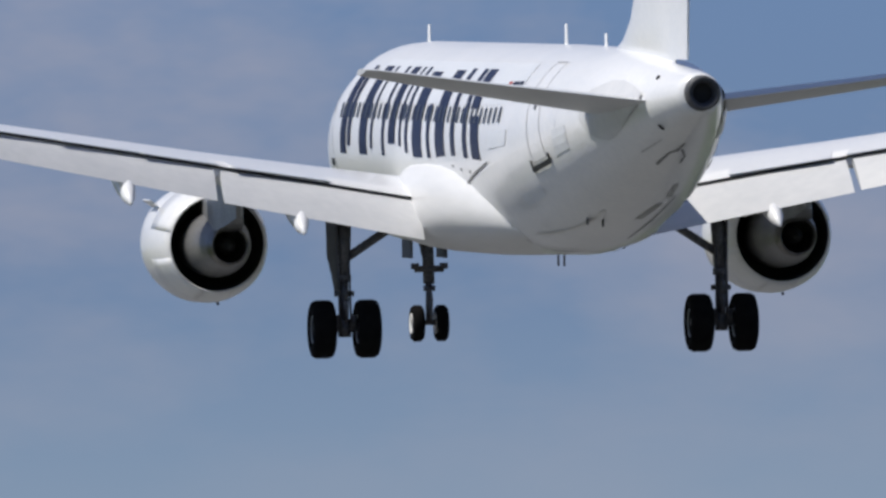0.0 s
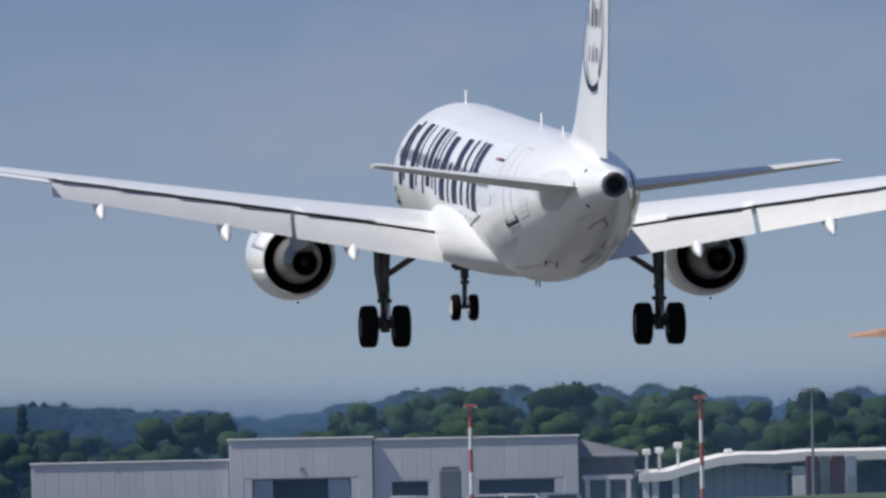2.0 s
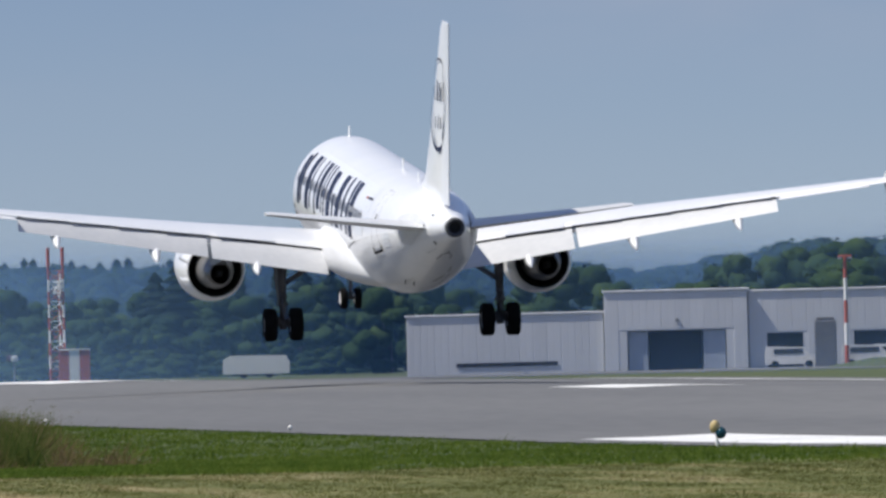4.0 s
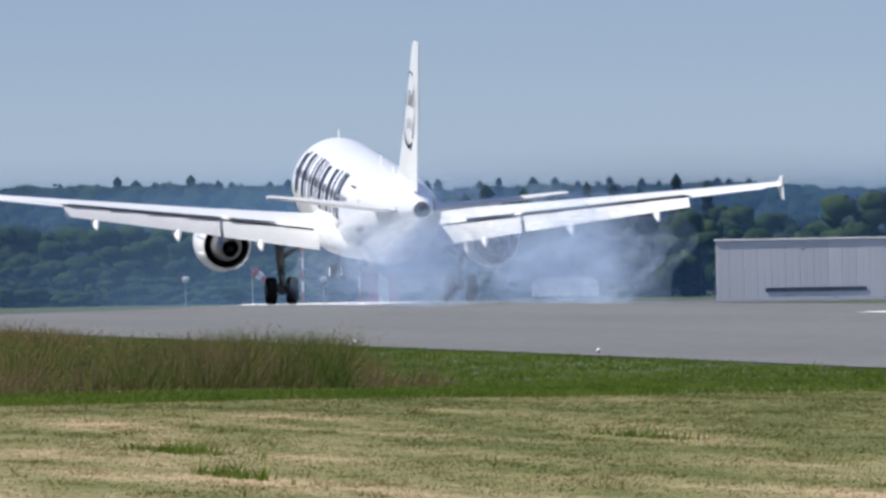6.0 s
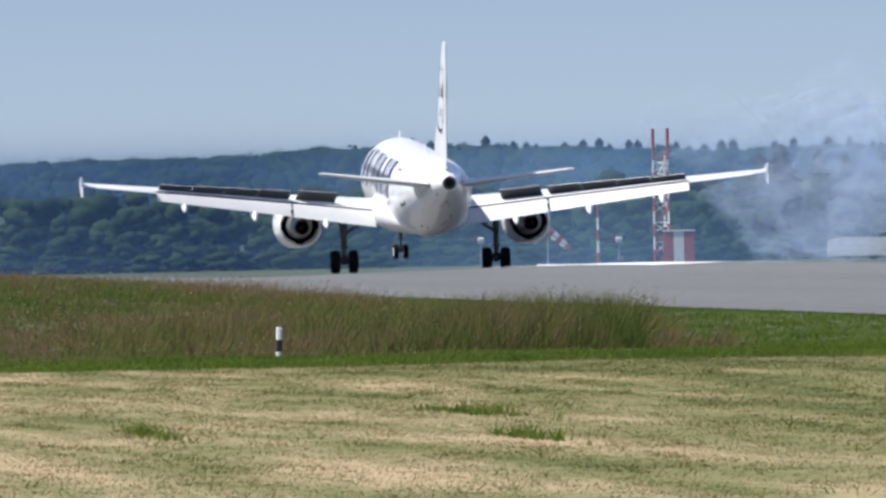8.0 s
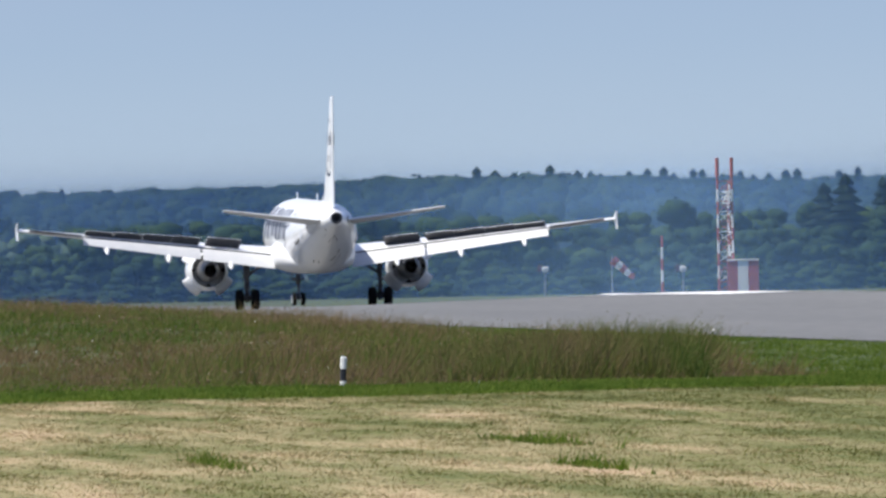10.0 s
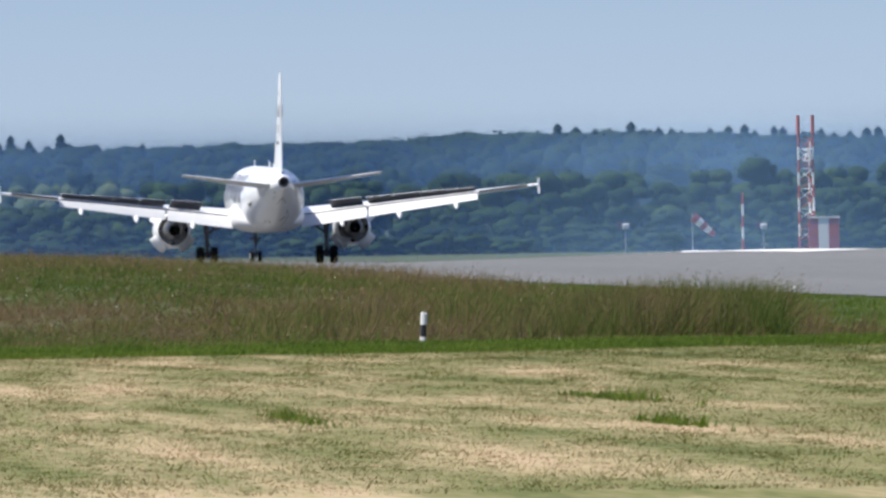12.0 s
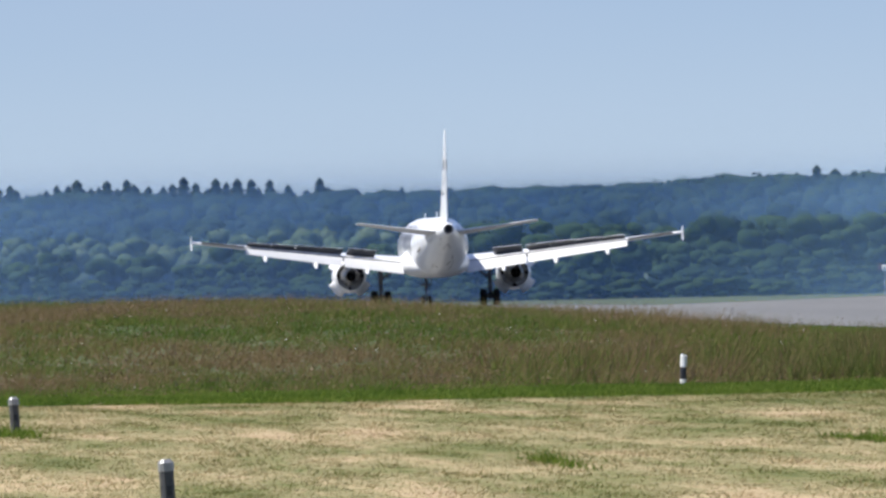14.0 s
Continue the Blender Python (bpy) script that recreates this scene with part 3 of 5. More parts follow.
        for y0, z0, w, h in ((-16.0, 9.4, 0.14, 0.65), (-16.5, 9.4, 0.2, 0.95), (-17.0, 9.4, 0.14, 0.65), (-17.5, 9.4, 0.18, 1.0), (-16.3, 8.45, 0.12, 0.55), (-16.75, 8.45, 0.1, 0.65), (-17.1, 8.45, 0.1, 0.55)):
            q = lambda yy, zz: (sd * (halfw(yy + lean(zz), zz) + 0.034), yy + lean(zz), zz)
            b.add([q(y0, z0), q(y0 - w, z0), q(y0 - w, z0 + 0.72 * h), q(y0, z0 + 0.72 * h)], [(0, 1, 2, 3)])
        part("fin_emblem", b, NAVY, plane, "thin navy oval ring with plain bars")
    # nose wheels
    gear = part("nose_gear", Build().tube((0, 12.64, 0.4), (0, 12.6, 1.3), 0.07).tube((0, 12.6, 1.2), (0, 12.75, 2.4), 0.12).tube((-0.33, 12.64, 0.4), (0.33, 12.64, 0.4), 0.06)
                .tube((-0.3, 12.55, 1.5), (0.3, 12.55, 1.5), 0.07).tube((0, 12.4, 0.5), (0, 12.3, 0.85), 0.035).tube((0, 12.3, 0.85), (0, 12.5, 1.2), 0.035).tube((0, 12.6, 1.4), (0, 13.9, 2.3), 0.06).tube((-0.3, 12.5, 1.5), (-0.3, 12.5, 1.62), 0.09, n=10).tube((0.3, 12.5, 1.5), (0.3, 12.5, 1.62), 0.09, n=10).tube((0, 12.55, 1.05), (0, 12.55, 1.16), 0.13, n=10), GEARM, plane, "dark landing gear leg under the nose", True)
    for k in (-1, 1):
        part("wheel", Build().lathe([(-0.1, 0.19), (-0.13, 0.27), (-0.12, 0.33), (-0.07, 0.375), (0.07, 0.375), (0.12, 0.33), (0.13, 0.27), (0.1, 0.19)], (k * 0.25, 12.64, 0.38), 28, "x"), RUBBER, gear, "small black rubber tyre", True)
        part("rim", Build().lathe([(-0.08, 0.04), (-0.1, 0.12), (-0.134, 0.21), (0.134, 0.21), (0.1, 0.12), (0.08, 0.04)], (k * 0.25, 12.64, 0.38), 18, "x"), CHALK, gear, "pale metal wheel rim")
        part("gear_door", Build().box((k * 0.36 - 0.02, 12.5, 1.72), (k * 0.36 + 0.02, 13.7, 2.15), cut=0.015), PRIMER_SHADE, gear)
    # aerials and lamp on the roof, drains under the belly
    for y, h in ((12.1, 0.36), (-4.7, 0.4), (-9.3, 0.25)):
        top = skin(y, 90).z
        b = Build()
        b.rings([[(-0.03, y, z), (0, y + c * 0.6, z), (0.03, y, z), (0, y - c * 0.4, z)] for z, c in ((top - 0.05, 0.42), (top + h, 0.16))])
        part("blade_aerial", b, WHITE, plane)
    part("beacon", Build().lathe([(6.02, 0.06), (6.13, 0.055), (6.17, 0.015)], (0, 1.0, 0), 12, "z"), RED, plane, "small red beacon on the roof")
    for y in (-1.6, 6.0):
        part("roof_dome", Build().lathe([(6.02, 0.3), (6.08, 0.26), (6.11, 0.04)], (0, y, 0), 20, "z"), WHITE, plane, smooth=True)
    for y in (-3.4, -4.1):
        part("belly_aerial", Build().rings([[(-0.02, y, z), (0, y + 0.12, z), (0.02, y, z), (0, y - 0.12, z)] for z in (2.3, 1.82)]), DARK, plane)
    for y, t, r in ((-18.0, 230, 0.075), (-18.05, 136, 0.05)):
        p = skin(y, t, 0.0)
        part("vent", Build().tube(p * 1.0, p + Vector((math.cos(radians(t)) * 0.03, 0, math.sin(radians(t)) * 0.03)), r, n=14), SOOT_SHADE, plane)
    # cabin windows
    for left in (True, False):
        b = Build()
        skin_patch(b, 9.0, -9.0, 26, 56, left, 0.8, 0.005, 8, 8)
        part("hull_panel", b, PANEL, plane, "faintly grey panel round the cabin windows", True)
        for i in range(37):
            y = 11.7 - 0.533 * i * 1.02
            b = Build()
            skin_patch(b, y + 0.1 + 0.1, y - 0.1 + 0.1, 15.2, 24.2, left, 0.15, 0.02, 2, 4)
            part("cabin_window", b, GLASS, plane)
    # navy bars along both flanks, in seven groups: front edge, width, and low and high end of each bar
    groups = (((11.5, 0.75, 0.0, 0.92), (10.55, 0.4, 0.08, 1.0)), ((9.0, 0.95, 0.0, 1.0), (7.55, 0.28, 0.06, 1.0)),
              ((6.1, 0.36, 0.0, 1.0), (5.2, 0.85, 0.12, 1.0), (3.85, 0.28, 0.1, 1.0)), ((3.1, 0.36, 0.04, 1.0), (2.15, 1.15, 0.0, 0.94)),
              ((0.35, 0.38, 0.0, 0.55), (-0.75, 1.1, 0.0, 0.97)), ((-2.65, 0.5, 0.0, 1.0),),
              ((-4.15, 0.5, 0.0, 1.0), (-5.15, 0.95, 0.0, 0.44), (-4.9, 0.95, 0.52, 1.0)))
    lean = lambda y: 0.3 + 0.075 * (11.5 - y)
    for left in (True, False):
        for bars in groups:
            b = Build()
            for y0, w, v0, v1 in bars:
                k = lean(y0)
                skin_patch(b, y0 + k * v0, y0 - w + k * v0, -5 + 55 * v0, -5 + 55 * v1, left, k * (v1 - v0))
            part("navy_stripe", b, NAVY, plane, "tall navy stripes on the white hull")
        for y0, w, m in ((-6.95, 0.35, RED), (-7.45, 0.3, NAVY), (-7.85, 0.25, NAVY), (-8.2, 0.3, NAVY)):
            b = Build()
            skin_patch(b, y0, y0 - w, 38.3, 41.0, left, 0.05, nt=2)
            part("small_mark", b, m, plane, "small coloured bar on the hull")
        # seam behind the belly fairing, hatches and scuffs
        b = Build()
        mirror = lambda pts: pts if left else [(y, 180 - t) for y, t in pts]
        film_line(b, mirror([(-6.9, -6), (-5.2, -12), (-3.75, -19)]), 0.04, 0.016)
        film_line(b, mirror([(-3.75, -19.5), (-4.6, -30), (-5.3, -38), (-6.05, -53), (-6.5, -66), (-7.6, -80), (-7.9, -90)]), 0.07, 0.03)
        part("fairing_seam", b, SEAM, plane, "dark seam behind the belly fairing")
        b = Build()
        film_patch(b, ((-3.0, -2.2, -3.6, 0.01), (-5.5, 0.2, -6.6, 0.015), (-9, 1.6, -6.2, 0.015), (-14, 0.8, -4.9, 0.012), (-19, -0.6, -3.8, 0.008)), left)
        part("wing_root_fillet", b, WHITE, plane, "white fillet panel behind the wing root", True)
        for y, t in ((-2.6, -8), (-3.6, -9.5), (-4.6, -10.5)):
            b = Build()
            skin_patch(b, y, y - 0.22, t, t - 1.2, left, 0, 0.022, 1, 1)
            part("inspection_cover", b, GREY, plane)
        for y0, y1, t0, t1, m, word in ((-6.9, -8.7, 1, 10.5, PANEL, "faint grey repair panel"), (-12.4, -13.3, -19, 0, PANEL, "faint grey repair panel"), (-9.0, -10.6, -38, -30, PANEL, "faint grey repair panel"),
                                        (13.0, 12.5, -12, -8, DARK, "small dark hatch by the nose")):
            b = Build()
            skin_patch(b, y0, y1, t0, t1, left, 0, 0.01, 3, 3)
            part("hatch", b, m, plane, word)
        # outlines of the cabin doors
        for y0, y1, t0, t1 in ((-10.85, -11.85, -17, 58), (13.2, 12.3, -17, 58)):
            b = Build()
            w, dt = 0.04, 1.2
            skin_patch(b, y0, y0 - w, t0, t1, left, 1.2)
            skin_patch(b, y1 + w, y1, t0, t1, left, 1.2)
            skin_patch(b, y0, y1, t0, t0 + dt, left, nt=1)
            skin_patch(b, y0 + 1.2, y1 + 1.2, t1 - dt, t1, left, nt=1)
            door = part("cabin_door", b, LINE, plane, "closed cabin door with grey outline")
            b = Build()
            skin_patch(b, y0 + 0.15, y1 - 0.15, t0 - 5, t0 - 1.5, left, off=0.03, nt=1)
            skin_patch(b, y0 + 0.2, y0 + 0.05, t0 - 4, t0 + 3, left, off=0.03, nt=1)
            skin_patch(b, y1 - 0.05, y1 - 0.2, t0 - 4, t0 + 3, left, off=0.03, nt=1)
            part("door_sill", b, DARK, door, "dark scuff plate below the door")
            b = Build()
            skin_patch(b, 0.5 * (y0 + y1) + 0.6, 0.5 * (y0 + y1) + 0.45, 19, 25, left, off=0.016, nt=2)
            part("door_window", b, GLASS, door)

    # scuffs, aerials and stains under the tail
    for pts, w, m, word in (([(-7.7, -54.7), (-8.8, -60.4), (-10.0, -65.8), (-11.0, -70.2), (-11.9, -72)], 0.07, CHALK, "pale scrape along the belly"),
                            ([(-15.7, -82), (-16.6, -86), (-16.85, -98), (-16.2, -106), (-15.7, -104)], 0.09, SEAM, "dark smeared drain stain"),
                            ([(-16.7, -92), (-17.3, -97)], 0.12, SEAM, "dark smeared drain stain"),
                            ([(-12.8, -111), (-13.8, -112.5)], 0.16, STAIN, "grey oily stain"), ([(-11.4, -97), (-12.4, -107)], 0.2, STAIN, "grey oily stain"),
                            ([(-9.4, -101), (-12.6, -117)], 0.05, SEAM, "dark belly seam"), ([(-16.2, -60), (-17.4, -66)], 0.04, LINE, "grey panel joint"),
                            ([(-12.6, 20), (-12.6, -45), (-12.7, -90), (-12.6, -140)], 0.025, PANEL, "faint skin joint"), ([(-8.9, 60), (-8.9, -40), (-8.9, -90), (-8.9, -140)], 0.025, PANEL, "faint skin joint")):
        b = Build()
        film_line(b, pts, w)
        part("belly_mark", b, m, plane, word)
    for y, t in ((-10.9, -67), (-11.1, -76)):
        p = skin(y, 180 - t)
        part("belly_aerial", Build().rings([[(p.x - 0.02, y, z), (p.x, y + 0.13, z), (p.x + 0.02, y, z), (p.x, y - 0.13, z)] for z in (p.z + 0.05, p.z - 0.12)]), DARK, plane)

    # spoilers and ailerons, hinged
    hinged = []
    for side in (-1, 1):
        for x0, x1 in ((4.2, 6.2), (6.55, 8.17), (8.18, 9.87), (9.88, 11.52), (11.53, 13.2)):
            pts = []
            for x in (x0, x1):
                le, c, z, th = wing_at(x)
                tw = radians(3.5 - 0.25 * x)
                u = 0.66 * c
                pts.append(Vector((side * x, le - u, z - u * math.sin(tw) * 0.6 + 0.40 * th * c - 0.012)))
            length = 0.155 * wing_at(0.5 * (x0 + x1))[1]
            hinged.append(("spoiler", side, pts, length))
        pts = []
        for x in (13.4, 16.45):
            le, c, z, th = wing_at(x)
            tw = radians(3.5 - 0.25 * x)
            u = 0.79 * c
            pts.append(Vector((side * x, le - u, z - u * math.sin(tw) * 0.6 + 0.015)))
        hinged.append(("aileron", side, pts, 0.42))
    movers = []
    for name, side, (p0, p1), length in hinged:
        mid = 0.5 * (p0 + p1)
        axis = (p1 - p0).normalized() * side
        back = Vector((0, -1, -0.12)).normalized()
        up = axis.cross(-back).normalized()
        back = up.cross(axis).normalized() * 1.0
        fwd = -back if back.y < 0 else back
        frame_ = Matrix((axis, fwd, axis.cross(fwd))).transposed().to_4x4()
        frame_.translation = mid
        half = 0.5 * (p1 - p0).length - 0.003
        b = Build()
        b.rings([[(x, 0, -0.03), (x, 0, 0.012), (x, -length, 0.006), (x, -length, -0.012)] for x in (-half, half)])
        me = mesh_from(name, b.v, b.f, [WHITE, PRIMER_SHADE], which=[1, 0, 0, 1, 0, 0])
        ob = new(name, me)
        ob.parent = dict(wings)[side]
        # skin side up, below it dark primer with the underside's shade painted in
        for pl in me.polygons:
            pl.material_index = 0 if pl.normal.z > -0.3 else 1
        movers.append((name, side, ob, frame_))
    return plane, movers, reversers, wings


airliner, hinged_parts, reverser_doors, wing_parts = build_plane()


# ---- far things, placed by bearing from the viewpoint and range ----
def at(az, rng):
    return rng * math.sin(radians(az)), rng * math.cos(radians(az))


def high(el, rng):
    return EYE[2] + rng * math.tan(radians(el))


def big_mesh(name, verts, tris, mats, which=None):
    """A mesh from arrays, for what nobody could count."""
    me = bpy.data.meshes.new(name)
    verts, tris = np.asarray(verts, np.float32), np.asarray(tris, np.int32)
    me.vertices.add(len(verts))
    me.vertices.foreach_set("co", verts.ravel())
    me.loops.add(tris.size)
    me.loops.foreach_set("vertex_index", tris.ravel())
    me.polygons.add(len(tris))
    me.polygons.foreach_set("loop_start", np.arange(0, tris.size, 3, dtype=np.int32))
    for m in mats:
        me.materials.append(m)
    if which is not None:
        me.polygons.foreach_set("material_index", np.asarray(which, np.int32))
    me.update(calc_edges=True)
    return me


rng = np.random.default_rng(7)
_bm = bmesh.new()
bmesh.ops.create_icosphere(_bm, subdivisions=2, radius=1.0)
_bm.verts.index_update()
ICO_V = np.array([v.co[:] for v in _bm.verts])
ICO_F = np.array([[v.index for v in f.verts] for f in _bm.faces])
_bm.free()


def leaf_quads(centres, normals, size):
    """Small bent leaf sprays: two triangles each."""
    n = len(centres)
    r = rng.normal(size=(n, 3))
    u = np.cross(normals, r)
    u /= np.linalg.norm(u, axis=1, keepdims=True) + 1e-9
    w = np.cross(normals, u)
    s = (size * rng.uniform(0.6, 1.4, n))[:, None]
    v = np.stack([centres - u * s, centres + w * s * 0.8, centres + u * s + normals * s * 0.4, centres - w * s * 0.8], 1).reshape(-1, 3)
    k = np.arange(n)[:, None] * 4
    f = np.concatenate([k + np.array([[0, 1, 2]]), k + np.array([[0, 2, 3]])], 1).reshape(-1, 3)
    return v, f


def broadleaf(h, wide, clumps=15, sprays=360, leaf=0.36):
    """Crown of clumps with leaf sprays standing off them, on a trunk with limbs."""
    vs, fs, k = [], [], 0
    cs = []
    for i in range(clumps):
        q = rng.uniform(0, 2 * math.pi)
        zz = rng.uniform(0.25, 0.92)
        rad = wide * 0.5 * math.sqrt(max(0.05, 1 - ((zz - 0.5) / 0.55) ** 2)) * rng.uniform(0.3, 0.85)
        c = np.array([rad * math.cos(q), rad * math.sin(q), zz * h])
        r = h * rng.uniform(0.10, 0.20)
        cs.append((c, r))
        v = ICO_V * r * 0.84 * rng.uniform(0.72, 1.22, (len(ICO_V), 1)) * np.array([1.1, 1.1, 0.85]) + c
        vs.append(v), fs.append(ICO_F + k)
        k += len(v)
    pick = rng.integers(0, clumps, sprays)
    d = rng.normal(size=(sprays, 3))
    d /= np.linalg.norm(d, axis=1, keepdims=True)
    d[:, 2] = np.abs(d[:, 2]) * 0.9 + d[:, 2] * 0.1
    cc = np.array([cs[i][0] for i in pick])
    rr = np.array([cs[i][1] for i in pick])[:, None]
    v, f = leaf_quads(cc + d * rr * rng.uniform(0.55, 0.98, (sprays, 1)) * np.array([1.1, 1.1, 0.85]), d + rng.normal(0, 0.28, d.shape), leaf * h / 10)
    vs.append(v), fs.append(f + k)
    k += len(v)
    leaf_faces = sum(len(f) for f in fs)
    t = Build().tube((0, 0, -0.6), (0, 0, h * 0.5), h * 0.028, h * 0.012, 6)
    for i in range(3):
        t.tube((0, 0, h * (0.25 + 0.07 * i)), tuple(cs[i][0]), h * 0.012, h * 0.004, 5)
    tv = np.array(t.v)
    tf = []
    for f in t.f:
        tf += [(f[0], f[j], f[j + 1]) for j in range(1, len(f) - 1)]
    vs.append(tv), fs.append(np.array(tf) + k)
    v, f = np.concatenate(vs), np.concatenate(fs)
    return v, f, np.r_[np.zeros(leaf_faces, int), np.ones(len(tf), int)]


def conifer(h, wide, tiers=13):
    """A tapering stem with drooping whorls of branch sprays."""
    vs, fs, k = [], [], 0
    t = Build().tube((0, 0, -0.5), (0, 0, h), h * 0.02, h * 0.003, 5)
    tv, tf = np.array(t.v), []
    for f in t.f:
        tf += [(f[0], f[j], f[j + 1]) for j in range(1, len(f) - 1)]
    for i in range(tiers):
        z = h * (0.14 + 0.84 * i / (tiers - 1))
        r = wide * 0.5 * (1 - i / tiers) ** 0.8 * rng.uniform(0.75, 1.1) + 0.12
        n = max(5, int(14 * (1 - i / tiers)) + 4)
        for j in range(n):
            q = 2 * math.pi * (j + rng.uniform(-0.4, 0.4)) / n
            L = r * rng.uniform(0.65, 1.1)
            d, s = np.array([math.cos(q), math.sin(q), 0]), np.array([-math.sin(q), math.cos(q), 0])
            w = 0.30 * r + 0.15
            b = np.array([0, 0, z])
            v = np.array([b + [0, 0, 0.05 * h], b + d * L * 0.5 + s * w + [0, 0, -0.02 * h], b + d * L + [0, 0, -0.045 * h], b + d * L * 0.5 - s * w + [0, 0, -0.02 * h], b + d * L * 0.3 + [0, 0, -0.06 * h]])
            vs.append(v), fs.append(np.array([[0, 1, 2], [0, 2, 3], [1, 4, 2], [4, 3, 2]]) + k)
            k += 5
    leaf_faces = sum(len(f) for f in fs)
    vs.append(tv), fs.append(np.array(tf) + k)
    return np.concatenate(vs), np.concatenate(fs), np.r_[np.zeros(leaf_faces, int), np.ones(len(tf), int)]


BROAD = [broadleaf(10, w, 11, 260, 0.27) for w in (7.5, 8.5, 9.5, 7.0, 8.0, 10.0)]
MIDDLE = [broadleaf(10, w, 15, 620, 0.22) for w in (7.5, 8.5, 9.5, 7.0)]
FULL = [broadleaf(10, w, 18, 1250, 0.17) for w in (8.0, 9.0, 7.2, 10.0)]
WILLOW = [broadleaf(10, w, 14, 420, 0.24) for w in (6.0, 7.0, 8.0)]
SPRUCE = [conifer(10, w) for w in (3.6, 4.2, 3.0, 4.8)]


def wood(name, label, trees, leaf):
    """Many far trees as one object: (kind list, x, y, base z, height, spread)."""
    vs, fs, ws, k = [], [], [], 0
    for kinds, x, y, z, h, spread in trees:
        v, f, w = kinds[rng.integers(len(kinds))]
        q = rng.uniform(0, 2 * math.pi)
        c, s = math.cos(q) * spread, math.sin(q) * spread
        sc = h / 10
        p = np.stack([(v[:, 0] * c - v[:, 1] * s) * sc + x, (v[:, 0] * s + v[:, 1] * c) * sc + y, v[:, 2] * sc + z], 1)
        vs.append(p), fs.append(f + k), ws.append(w)
        k += len(p)
    ob = new(name, big_mesh(name, np.concatenate(vs), np.concatenate(fs), [leaf, BARK], np.concatenate(ws)))
    return tagged(ob, label, "woodland", kind="stuff")


SKY_AZ = [1.0, 1.66, 1.88, 2.42, 2.9, 3.46, 4.03, 4.41, 4.66, 5.24, 5.71, 6.0, 6.35, 6.71, 6.86, 7.2, 7.35, 7.5, 7.9, 8.25, 8.58, 8.73, 9.06, 9.19, 9.5, 12.6]
SKY_EL = [0.25, 0.245, 0.26, 0.245, 0.25, 0.25, 0.275, 0.272, 0.265, 0.245, 0.25, 0.25, 0.245, 0.215, 0.19, 0.235, 0.27, 0.29, 0.275, 0.272, 0.225, 0.255, 0.255, 0.285, 0.262, 0.26]


def row(kinds, r0, r1, az0, az1, step, el, vary, spread=1.0, sink=0.16):
    """Trees along a band of range, with tops at the elevation el(az)."""
    out = []
    az = az0
    while az < az1:
        r = rng.uniform(r0, r1)
        x, y = at(az + rng.uniform(-0.01, 0.01), r)
        z = float(ground_z(x, y)) - 0.3
        top = high(el(az) * (1 + rng.uniform(-vary, vary * 0.35)), r)
        z -= sink * max(3.0, top - z)
        h = max(3.0, top - z)
        out.append((kinds, x, y, z, h, spread * rng.uniform(0.85, 1.2)))
        az += math.degrees(step / r) * rng.uniform(0.7, 1.3)
    return out


